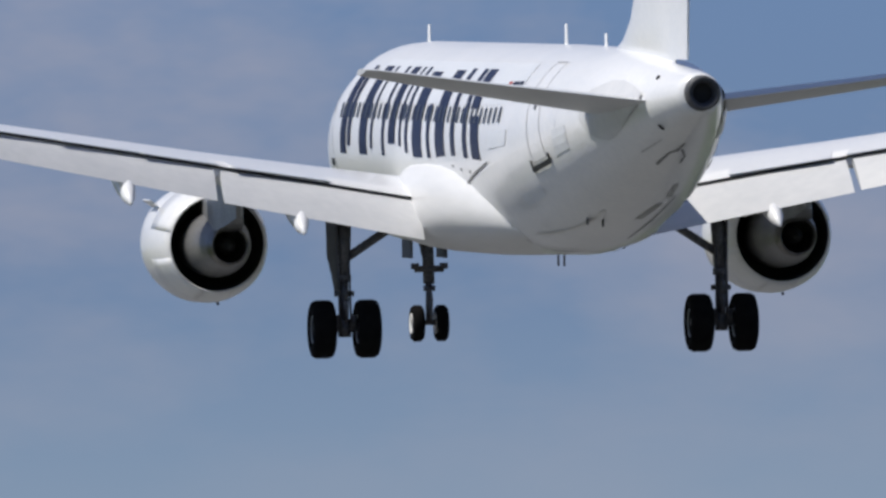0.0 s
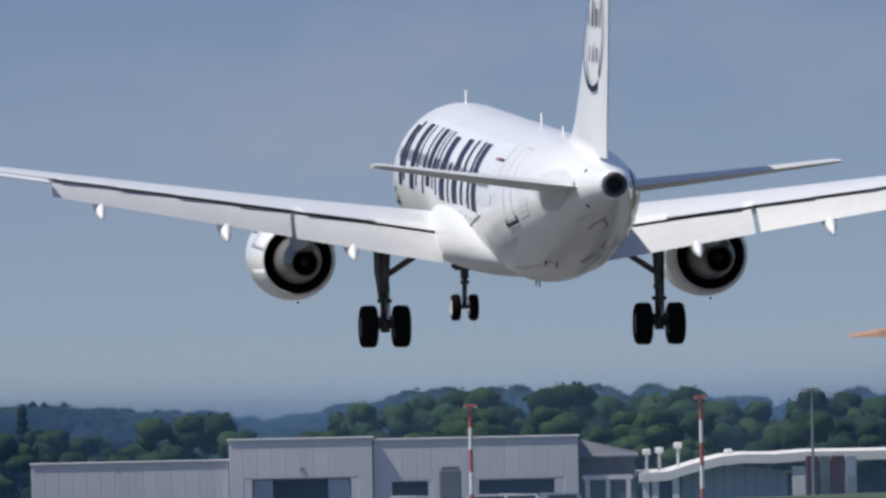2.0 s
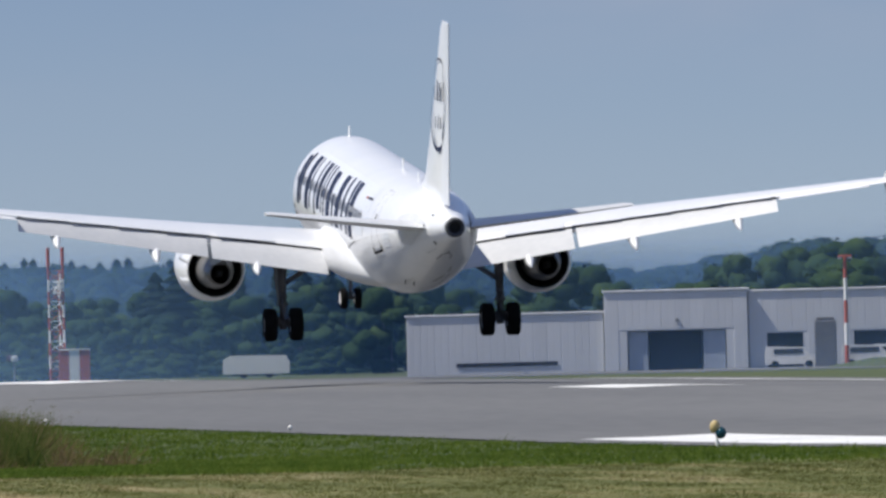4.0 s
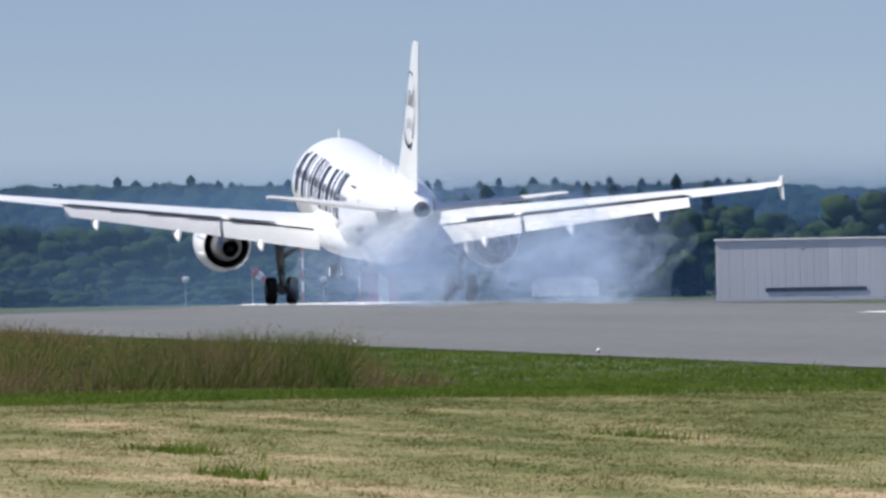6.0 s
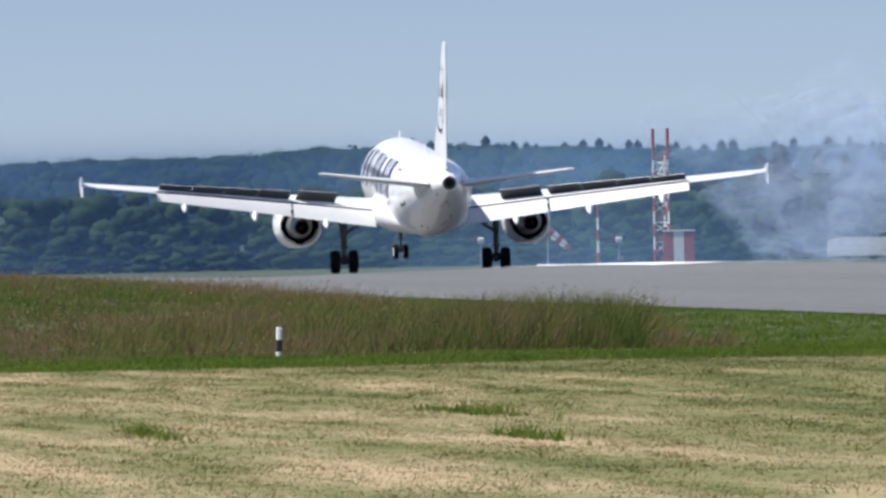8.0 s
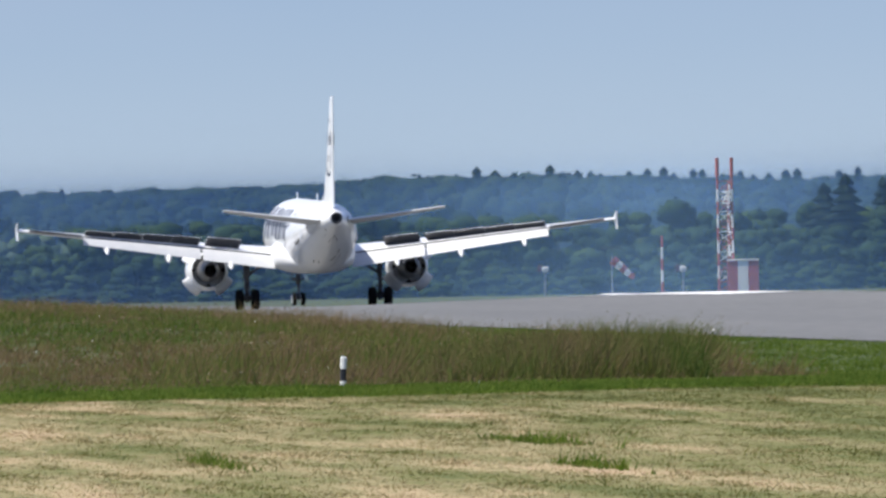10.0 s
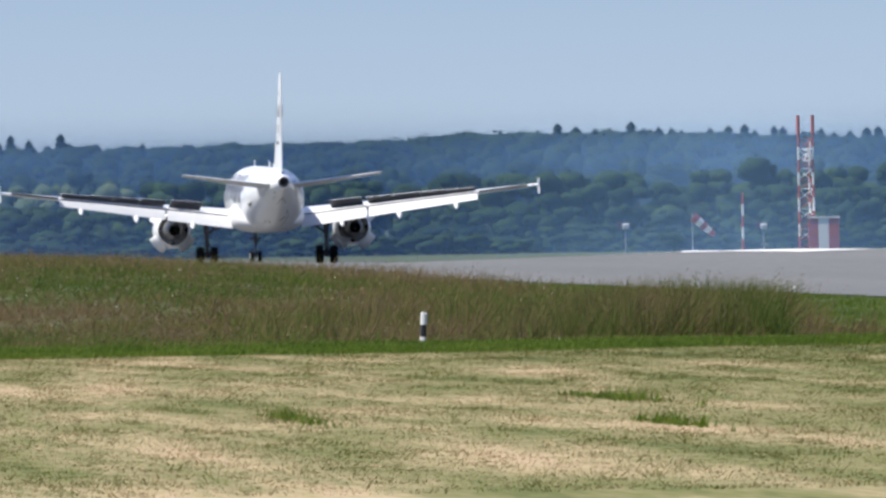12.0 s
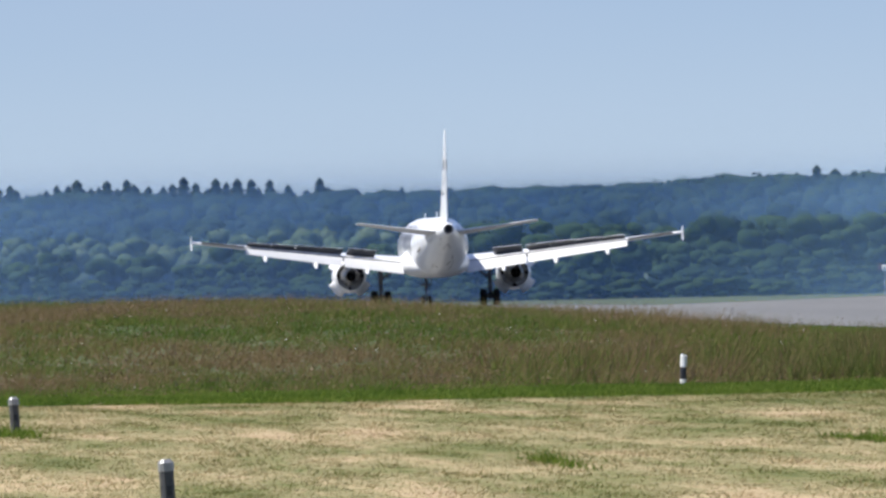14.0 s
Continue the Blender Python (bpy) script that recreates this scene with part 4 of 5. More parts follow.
def build_woods():
    ridge = lambda az: float(np.interp(az, SKY_AZ, SKY_EL))
    far = []
    for i, r in enumerate((3050, 3250, 3450, 3650, 3850, 4050, 4250, 4400)):
        f = (0.52, 0.60, 0.68, 0.76, 0.84, 0.91, 0.97, 0.985)[i]
        far += row(BROAD, r, r + 120, 1.0, 12.6, 8.5, lambda az: ridge(az) * f, 0.05, 0.85)
    for i in range(3):
        far += row(BROAD, 4260 + 70 * i, 4320 + 70 * i, 1.0, 7.4, 5.5, lambda az: ridge(az) * 0.985, 0.035, 1.25)
    wood("hillside_wood", "wooded hillside behind the airfield, blue-green for haze", far, LEAF_HAZY)
    crest = row(SPRUCE, 4300, 4450, 1.0, 2.7, 2.6, lambda az: 1.11 * ridge(az), 0.13, 2.0) + row(SPRUCE, 4300, 4450, 4.2, 6.3, 3.6, lambda az: 1.035 * ridge(az), 0.1, 2.0) + row(SPRUCE, 4300, 4450, 2.7, 4.2, 22, ridge, 0.07, 1.5)
    pines = row(SPRUCE, 2350, 2450, 5.35, 6.15, 4.2, lambda az: 0.25, 0.2, 1.7) 
    wood("spruce_wood", "dark spruces standing over the wooded ridge", crest + pines, NEEDLE)
    pale = row(WILLOW, 2620, 2700, 1.0, 3.1, 3.4, lambda az: 0.122, 0.16, 0.9) + row(WILLOW, 2560, 2620, 1.0, 2.9, 3.6, lambda az: 0.085, 0.2, 0.9)
    wood("willow_wood", "pale green willows before the hillside", pale, LEAF_PALE)
    mid = row(MIDDLE, 2380, 2480, 3.0, 5.2, 5.5, lambda az: 0.135, 0.12) + row(MIDDLE, 2280, 2340, 2.4, 5.3, 5.5, lambda az: 0.09, 0.25) \
        + row(MIDDLE, 2150, 2200, 1.0, 5.6, 4.5, lambda az: 0.03, 0.6) + row(MIDDLE, 2200, 2260, 1.0, 3.0, 6, lambda az: 0.055, 0.5) \
        + row(MIDDLE, 2060, 2100, 1.0, 6.2, 3.5, lambda az: -0.035, 0.3, 1.3) + row(MIDDLE, 2025, 2050, 1.0, 6.1, 1.9, lambda az: -0.072, 0.25, 1.6, 0.45)
    mid += row(MIDDLE, 2300, 2420, 4.9, 6.4, 5, lambda az: 0.165, 0.25) + row(MIDDLE, 2250, 2300, 5.0, 6.5, 4, lambda az: 0.08, 0.3)
    mid += row(FULL, 1900, 2050, 6.1, 7.2, 7, lambda az: 0.13, 0.25) + row(FULL, 1900, 1980, 6.55, 6.8, 6, lambda az: 0.21, 0.1)
    mid += row(FULL, 1850, 2000, 7.1, 12.6, 6.5, lambda az: ridge(az) * 0.98, 0.08) + row(FULL, 1780, 1850, 7.1, 12.6, 6.5, lambda az: ridge(az) * 0.72, 0.2) + row(FULL, 1700, 1760, 7.8, 12.6, 6, lambda az: ridge(az) * 0.35, 0.3)
    wood("broadleaf_wood", "dark green broadleaf trees along the airfield fence", mid, LEAF_NEAR)


build_woods()


# ---- hangar and sheds across the runway ----
def panel_material(base):
    """Cladding whose panels differ a little from one another."""
    m = base.copy()
    n, l = m.node_tree.nodes, m.node_tree.links
    info, hsv, val = n.new("ShaderNodeObjectInfo"), n.new("ShaderNodeHueSaturation"), n.new("ShaderNodeMapRange")
    val.inputs["To Min"].default_value, val.inputs["To Max"].default_value = 0.94, 1.04
    b = n["Principled BSDF"]
    src = b.inputs["Base Color"].links[0].from_socket
    l.new(info.outputs["Random"], val.inputs["Value"])
    l.new(val.outputs["Result"], hsv.inputs["Value"])
    l.new(src, hsv.inputs["Color"])
    l.new(hsv.outputs["Color"], b.inputs["Base Color"])
    return m


def build_hangar():
    R, mid = 1500.0, 7.0
    u = lambda az: R * math.tan(radians(az - mid))
    ox, oy = at(mid, R)
    base = pose(ox, oy, 0, 0, 0, -mid)
    z0 = -1.6
    panels = panel_material(CLAD)
    hall = tagged(new("hangar"), "pale grey metal-clad hangar with an open door", "hangar")
    hall.matrix_basis = base

    def block(name, a0, a1, el, deep, front, openings=()):
        x0, x1, top = u(a0), u(a1), high(el, R)
        b = Build()
        # rear and side walls with thickness, a roof, and a front wall left open for the doors
        b.box((x0, front + deep - 0.3, z0), (x1, front + deep, top))
        b.box((x0, front + 0.3, z0), (x0 + 0.3, front + deep - 0.3, top)).box((x1 - 0.3, front + 0.3, z0), (x1, front + deep - 0.3, top))
        xs = x0
        for o0, o1, oel in openings:
            b.box((xs, front, z0), (u(o0), front + 0.3, top)).box((u(o0), front, high(oel, R)), (u(o1), front + 0.3, top))
            xs = u(o1)
        b.box((xs, front, z0), (x1, front + 0.3, top))
        wall = part("wall", b, CLAD, hall)
        part("roof", Build().box((x0 - 0.15, front - 0.15, top + 0.004), (x1 + 0.15, front + deep + 0.15, top + 0.18), cut=0.04), CLAD, hall, "pale flat metal roof")
        n = max(1, int((x1 - x0) / 1.15))
        w = (x1 - x0) / n
        sizes = {}
        for i in range(n):
            xa, xb = x0 + i * w, x0 + (i + 1) * w
            low = z0
            for o0, o1, oel in openings:
                if xb > u(o0) and xa < u(o1):
                    low = high(oel, R) + 0.12
            key = round(low, 2)
            if key not in sizes:
                sizes[key] = mesh_from("panel", *panel_shape(w - 0.012, top - low - 0.05), panels)
            ob = new("panel", sizes[key])
            ob.parent = wall
            ob.matrix_basis = pose(xa + 0.006, front - 0.026, low)
        return wall

    def panel_shape(w, h):
        b = Build()
        b.rings([[(0, 0.025, z), (0.04, 0, z), (w * 0.45, 0.0, z), (w * 0.5, 0.012, z), (w * 0.55, 0.0, z), (w - 0.04, 0, z), (w, 0.025, z)] for z in (0, h)])
        return b.v, b.f

    block("low_hall", 6.144, 6.768, 0.054, 22, 0.0)
    block("high_hall", 6.771, 7.225, 0.117, 30, -0.6, ((6.842, 7.156, -0.006),))
    block("long_hall", 7.228, 7.877, 0.109, 26, 0.0, ((7.285, 7.40, -0.022), (7.56, 7.80, -0.022)))
    for a0, a1 in ((6.845, 6.908), (7.083, 7.153)):
        part("sliding_door", Build().box((u(a0), -0.25, z0), (u(a1), -0.1, high(-0.008, R)), cut=0.03), LEAFDOOR, hall, "grey sliding hangar door leaf")
    # dark sheets inside the doorways paint the halls' unlit interior
    part("doorway", Build().box((u(6.91), 3.0, z0), (u(7.08), 3.2, high(-0.008, R))), DOOR_SHADE, hall, "dark sheet painting the shade inside the hangar door")
    part("doorway", Build().box((u(7.285), 2.0, z0), (u(7.40), 2.2, high(-0.02, R))), DOOR_SHADE, hall)
    part("doorway", Build().box((u(7.56), 2.0, z0), (u(7.80), 2.2, high(-0.02, R))), DOOR_SHADE, hall)
    for a in (6.42, 7.0):
        part("wall_lamp", Build().box((u(a) - 0.15, -0.8, high(0.022, R)), (u(a) + 0.15, -0.62, high(0.032, R)), cut=0.04), GREY, hall)
    part("vent_strip", Build().box((u(6.30), -0.1, high(-0.108, R)), (u(6.62), -0.05, high(-0.095, R))), DARK, hall, "dark vent strip low on the wall")

    cabin = tagged(new("control_cabin"), "dark blue-grey cabin standing before the hangar", "cabin")
    cabin.matrix_basis = base
    part("body", Build().box((u(7.432), -14, z0), (u(7.5), -11.5, high(0.012, R)), cut=0.05), SLATE, cabin)
    part("roof", Build().box((u(7.437), -13.8, high(0.0125, R)), (u(7.495), -11.7, high(0.024, R)), cut=0.15), SLATE, cabin)

    shed = tagged(new("shed"), "low shed with dark slate roof beside the hangar", "shed")
    shed.matrix_basis = base
    part("wall", Build().box((u(7.885), 4, z0), (u(8.06), 16, high(0.045, R))), SLATE, shed)
    b = Build()
    b.rings([[(u(a), yy, z) for yy, z in ((3.5, high(0.047, R)), (9, high(e, R)), (9, high(e, R) - 0.2), (3.5, high(0.047, R) - 0.2))] for a, e in ((7.88, 0.103), (8.07, 0.058))])
    part("roof", b, SLATE, shed, "dark slate lean-to roof")
    for k, a in enumerate((7.905, 7.97, 8.035)):
        part("pillar", Build().box((u(a) - 0.18, 1.0, z0), (u(a) + 0.18, 1.4, high(-0.03, R))), CHALK, shed)
    part("beam", Build().box((u(7.89), 1.0, high(-0.029, R)), (u(8.05), 1.4, high(-0.014, R))), CHALK, shed)

    # white-roofed terminal with a shallow arch
    term = tagged(new("terminal"), "low white terminal with a shallow arched roof", "terminal")
    term.matrix_basis = base
    b = Build()
    pts = [(8.07, -0.012), (8.16, -0.008), (8.25, 0.018), (8.33, 0.036), (8.4, 0.042), (8.5, 0.04), (8.6, 0.046), (8.8, 0.045), (9.1, 0.045), (9.5, 0.04)]
    b.rings([[(u(a), 1, high(e, R)), (u(a), 18, high(e + 0.01, R)), (u(a), 18, high(e + 0.01, R) - 0.5), (u(a), 1, high(e, R) - 0.75)] for a, e in pts])
    part("roof", b, CHALK, term, "white arched roof edge")
    part("wall", Build().box((u(8.08), 8, z0), (u(9.45), 14, high(-0.02, R))), SLATE, term)
    for a in (8.09, 8.12, 8.185, 8.565, 8.585, 8.72, 8.9, 9.1, 9.3):
        part("pillar", Build().box((u(a) - 0.28, 1.2, z0), (u(a) + 0.28, 1.7, high(-0.0 if a > 8.5 else -0.03, R))), CHALK, term)
    b = Build()
    arch = [(8.205 + 0.335 * i / 10, -0.022 + 0.028 * math.sin(math.pi * i / 10)) for i in range(11)]
    for i in range(10):
        (a0, e0), (a1, e1) = arch[i], arch[i + 1]
        b.add([(u(a0), 3, z0), (u(a1), 3, z0), (u(a1), 3, high(e1, R)), (u(a0), 3, high(e0, R)), (u(a0), 3.2, z0), (u(a1), 3.2, z0), (u(a1), 3.2, high(e1, R)), (u(a0), 3.2, high(e0, R))],
              [(0, 1, 2, 3), (5, 4, 7, 6), (3, 2, 6, 7), (1, 0, 4, 5)])
    part("glazing", b, LEAFDOOR, term, "grey glazed arch front")
    for i in range(1, 10):
        a, e = arch[i]
        part("mullion", Build().box((u(a) - 0.06, 2.9, z0), (u(a) + 0.06, 2.99, high(e, R))), GREY, term)
    for a, e in ((8.1, 0.065), (8.14, 0.07), (8.2, 0.085), (8.36, 0.06)):
        part("vent_pipe", Build().tube((u(a), 9.5, z0), (u(a), 9.5, high(e - 0.02, R)), 0.12), CLAD, term)
        part("roof_vent", Build().box((u(a) - 0.35, 9.1, high(e - 0.02, R)), (u(a) + 0.35, 9.9, high(e, R)), cut=0.1), CHALK, term, "white roof vent")
    for a0, a1, m, word in ((8.592, 8.632, MAROON, "dark red"), (8.636, 8.668, TEAL, "grey-green"), (8.672, 8.712, MAROON, "dark red"), (8.716, 8.75, LEAFDOOR, "blue-grey")):
        box = tagged(new("container"), word + " ribbed steel container beside the terminal", "container", "containers by the terminal")
        box.matrix_basis = base @ pose(0.5 * (u(a0) + u(a1)), -6, z0 + 0.2)
        w = 0.5 * (u(a1) - u(a0))
        b = Build().box((-w, 0, 0), (w, 2.4, high(0.032, R) - z0 - 0.2), cut=0.05)
        part("body", b, m, box)
        for i in range(4):
            x = -w + 2 * w * (i + 0.5) / 4
            part("rib", Build().box((x - 0.05, -0.05, 0.1), (x + 0.05, -0.004, 2.6), cut=0.015), m, box)
    # parked vehicles
    for a, y, m, word in ((7.60, -10, CHALK, "white"), (7.70, -8, CHALK, "white"), (7.36, -9, CHALK, "white"), (7.83, -9, LEAFDOOR, "blue-grey"), (7.76, -5, MAROON, "dark red")):
        van = tagged(new("van"), word + " van parked before the hangar", "van", "parked vans")
        van.matrix_basis = base @ pose(u(a), y, z0 + 0.05)
        b = Build()
        b.rings([[(-2.2, yy, 0.35), (2.2, yy, 0.35), (2.25, yy, 0.95), (1.5, yy, 1.1), (1.0, yy, 1.75), (-2.1, yy, 1.85), (-2.25, yy, 1.2)] for yy in (-0.9, 0.9)])
        part("body", b, m, van)
        part("side_window", Build().box((-1.5, -0.93, 1.2), (0.9, -0.905, 1.62)), GLASS, van)
        for x in (-1.4, 1.4):
            part("wheel", Build().lathe([(-0.1, 0.33), (0.1, 0.33)], (0, 0, 0), 14, "x"), RUBBER, van, m=pose(x, -0.82, 0.33, 0, 0, 90))
    # grass bank before the terminal
    b = Build()
    b.rings([[(u(a), yy, z) for yy, z in ((-70, -1.9), (-60, high(e - 0.03, R - 60)), (-48, high(e, R - 48)), (-30, high(e - 0.01, R - 30)), (-10, -1.7))] for a, e in ((7.45, -0.135), (7.6, -0.108), (7.9, -0.1), (8.3, -0.096), (8.75, -0.088), (9.4, -0.09), (11.5, -0.09))], closed=False, close_start=False, close_end=False)
    tagged(part("grass_bank", b, SOIL, smooth=True, m=base), "low green grass bank along the apron", "bank", kind="structure")


build_hangar()


def banded(thing, name, x, y, z0, z1, r0, r1, bands, first=RED, second=CHALK):
    for i in range(bands):
        a, c = i / bands, (i + 1) / bands
        part(name, Build().tube((x, y, z0 + (z1 - z0) * a), (x, y, z0 + (z1 - z0) * c), r0 + (r1 - r0) * a, r0 + (r1 - r0) * c, 8), first if (bands - i) % 2 else second, thing)


def build_masts():
    # twin-topped aerial mast with its equipment hut
    R = 2000.0
    x, y = at(5.037, R)
    z = float(ground_z(x, y))
    mast = tagged(new("aerial_mast"), "red and white lattice aerial mast with twin tops", "mast")
    mast.matrix_basis = pose(x, y, z, 0, 0, -5)
    top = high(0.305, R) - z
    for sx in (-0.8, 0.8):
        banded(mast, "leg", sx, 0, 0, top * 0.86, 0.13, 0.11, 9)
        part("cap", Build().tube((sx, 0, top * 0.86), (sx, 0, top), 0.2, 0.2, 10), RED, mast, "red capped aerial top")
    banded(mast, "leg", 0.35, 1.1, 0, top * 0.80, 0.11, 0.1, 9)
    for i in range(11):
        za, zb = top * 0.075 * i, top * 0.075 * (i + 1)
        part("brace", Build().tube((-0.8, 0, za), (0.8, 0, zb), 0.05, n=5).tube((0.8, 0, zb), (-0.8, 0, zb), 0.05, n=5).tube((0.8, 0, za), (0.35, 1.1, zb), 0.045, n=5).tube((-0.8, 0, zb), (0.35, 1.1, za), 0.045, n=5),
             CHALK if i % 2 else RED, mast)
    part("aerial_frame", Build().tube((-0.3, -0.25, top * 0.66), (0.5, -0.25, top * 0.66), 0.09).tube((0.5, -0.25, top * 0.66), (0.5, -0.25, top * 0.8), 0.09).tube((-0.3, -0.25, top * 0.66), (0.45, -0.25, top * 0.74), 0.09)
         .tube((-0.3, -0.25, top * 0.74), (0.5, -0.25, top * 0.74), 0.09), CHALK, mast, "white aerial frame")
    hut = tagged(new("equipment_hut"), "small hut striped red and white at the mast", "hut")
    hut.matrix_basis = pose(x, y - 1.0, z, 0, 0, -5)
    for i, m in enumerate((RED, CHALK, RED)):
        part("panel", Build().box((0.05 + 1.15 * i, -1.2, 0), (1.2 + 1.15 * i - 0.01, 1.2, 3.4), cut=0.04), m, hut)
    part("roof", Build().box((0, -1.3, 3.404), (3.55, 1.3, 3.55), cut=0.03), CHALK, hut)
    # slender banded pole
    x, y = at(4.835, 1950)
    z = float(ground_z(x, y))
    pole = tagged(new("marker_pole"), "thin red and white banded pole", "pole")
    pole.matrix_basis = pose(x, y, z)
    banded(pole, "band", 0, 0, 0, high(0.062, 1950) - z, 0.17, 0.1, 5)
    # windsock
    x, y = at(4.675, 1900)
    z = float(ground_z(x, y))
    sock = tagged(new("windsock"), "red and white windsock hanging from a pole", "windsock")
    sock.matrix_basis = pose(x, y, z)
    h = high(-0.012, 1900) - z
    part("pole", Build().tube((0, 0, 0), (0, 0, h + 0.4), 0.09, 0.06), GREY, sock)
    part("crossbar", Build().tube((-1.2, 0, h + 1.3), (1.2, 0, h + 1.3), 0.08).tube((0, 0, h), (0, 0, h + 1.3), 0.06), DARK, sock)
    p0, p1 = Vector((0.1, 0, h)), Vector((2.3, 0, h - 1.9))
    for i in range(5):
        a, b_ = p0.lerp(p1, i / 5), p0.lerp(p1, (i + 1) / 5)
        part("sock_band", Build().tube(a, b_, 0.52 - 0.05 * i, 0.52 - 0.05 * (i + 1), 14), (RED, CHALK)[i % 2], sock, ("red", "white")[i % 2] + " cloth band")
    part("footing", Build().lathe([(0, 2.0), (0.12, 1.9)], (0.8, 0, 0), 16, "z"), CHALK, sock)
    # small white-headed signals
    for az, r, el in ((4.463, 1900, -0.028), (4.90, 1900, -0.035)):
        x, y = at(az, r)
        z = float(ground_z(x, y))
        sg = tagged(new("field_signal"), "white signal box on a pale post", "signal", "field signals")
        sg.matrix_basis = pose(x, y, z)
        h = high(el, r) - z
        part("post", Build().tube((0, 0, 0), (0, 0, h - 0.6), 0.13, 0.1), GREY, sg)
        part("head", Build().box((-0.35, -0.3, h - 0.65), (0.4, 0.3, h), cut=0.15), CLAD, sg)
        part("hood", Build().box((-0.75, -0.2, h - 0.6), (-0.36, 0.2, h + 0.15), cut=0.08), MAROON, sg)
    # white trailer beyond the runway
    x, y = at(5.665, 1700)
    z = float(ground_z(x, y))
    tr = tagged(new("trailer"), "low white trailer parked on the grass", "trailer")
    tr.matrix_basis = pose(x, y, z, 0, 0, -5)
    b = Build()
    b.rings([[(-3.1, yy, 0.4), (3.1, yy, 0.4), (3.15, yy, 1.5), (2.8, yy, high(-0.054, 1700) - z), (-2.4, yy, high(-0.052, 1700) - z), (-3.1, yy, 1.7)] for yy in (-1.1, 1.1)])
    part("body", b, CHALK, tr)
    for k in (-1.2, 1.2):
        part("wheel", Build().lathe([(-0.12, 0.4), (0.12, 0.4)], (0, 0, 0), 14, "x"), RUBBER, tr, m=pose(k, -0.95, 0.4, 0, 0, 90))
    # banded lamp masts by the hangar, and a plain one
    for az, el, m in ((7.537, 0.216, 1), (8.268, 0.228, 1), (9.418, 0.366, 0), (8.62, 0.245, 0)):
        R = 1480.0
        x, y = at(az, R)
        z = float(ground_z(x, y)) - 0.1
        lamp = tagged(new("lamp_mast"), ("red and white banded" if m else "slim grey") + " lamp mast with a crossbar", "lamp mast", "lamp masts")
        lamp.matrix_basis = pose(x, y, z, 0, 0, -az)
        h = high(el, R) - z
        if m:
            banded(lamp, "band", 0, 0, 0, h, 0.2, 0.13, 5)
        else:
            part("pole", Build().tube((0, 0, 0), (0, 0, h), 0.15, 0.09), GREY, lamp)
        part("crossbar", Build().box((-0.55, -0.1, h - 0.1), (0.55, 0.1, h + 0.06), cut=0.03), GREY if not m else RED, lamp)
        for k in (-0.42, 0.42):
            part("lamp_head", Build().box((k - 0.18, -0.3, h - 0.28), (k + 0.18, 0.15, h - 0.104), cut=0.04), GREY, lamp)
    # tower crane behind the trees
    R = 2200.0
    x, y = at(9.015, R)
    z = float(ground_z(x, y))
    crane = tagged(new("tower_crane"), "orange tower crane behind the trees, paled for haze", "crane")
    crane.matrix_basis = pose(x, y, z, 0, 0, -9)
    h = high(0.37, R) - z
    for sx in (-0.55, 0.55):
        for sy in (-0.55, 0.55):
            part("leg", Build().tube((sx, sy, 0), (sx, sy, h), 0.13, n=6), GREY, crane)
    for i in range(16):
        za, zb = h * i / 16, h * (i + 1) / 16
        part("brace", Build().tube((-0.55, -0.55, za), (0.55, -0.55, zb), 0.08, n=5).tube((-0.55, 0.55, zb), (0.55, 0.55, za), 0.08, n=5), ORANGE if i < 11 else GREY, crane)
    part("cab", Build().box((-1.35, -1.0, h - 1.1), (0.9, 1.0, h + 0.5), cut=0.15), DARK, crane, "dark operator's cab")
    part("turntable", Build().box((-1.0, -1.0, h + 0.504), (1.1, 1.0, h + 2.4), cut=0.2), ORANGE, crane)
    b = Build()
    b.rings([[(xx, yy, zz) for yy, zz in ((-0.6, h + 1.3), (0.6, h + 1.3), (0, h + 1.3 + q))] for xx, q in ((0.6, 1.6), (-4, 1.3), (-10.4, 0.5))])
    part("jib", b, ORANGE, crane, "orange lattice jib, paled for haze")
    b = Build()
    b.rings([[(xx, yy, zz + q) for yy, zz in ((-0.5, 0), (0.5, 0), (0, 1.3))] for xx, q in ((1.0, h + 1.2), (3.6, h + 2.0))])
    part("counter_jib", b, ORANGE, crane)
    part("ballast", Build().box((2.4, -0.7, h + 0.6), (3.3, 0.7, h + 1.9), cut=0.1), ORANGE, crane)


build_masts()


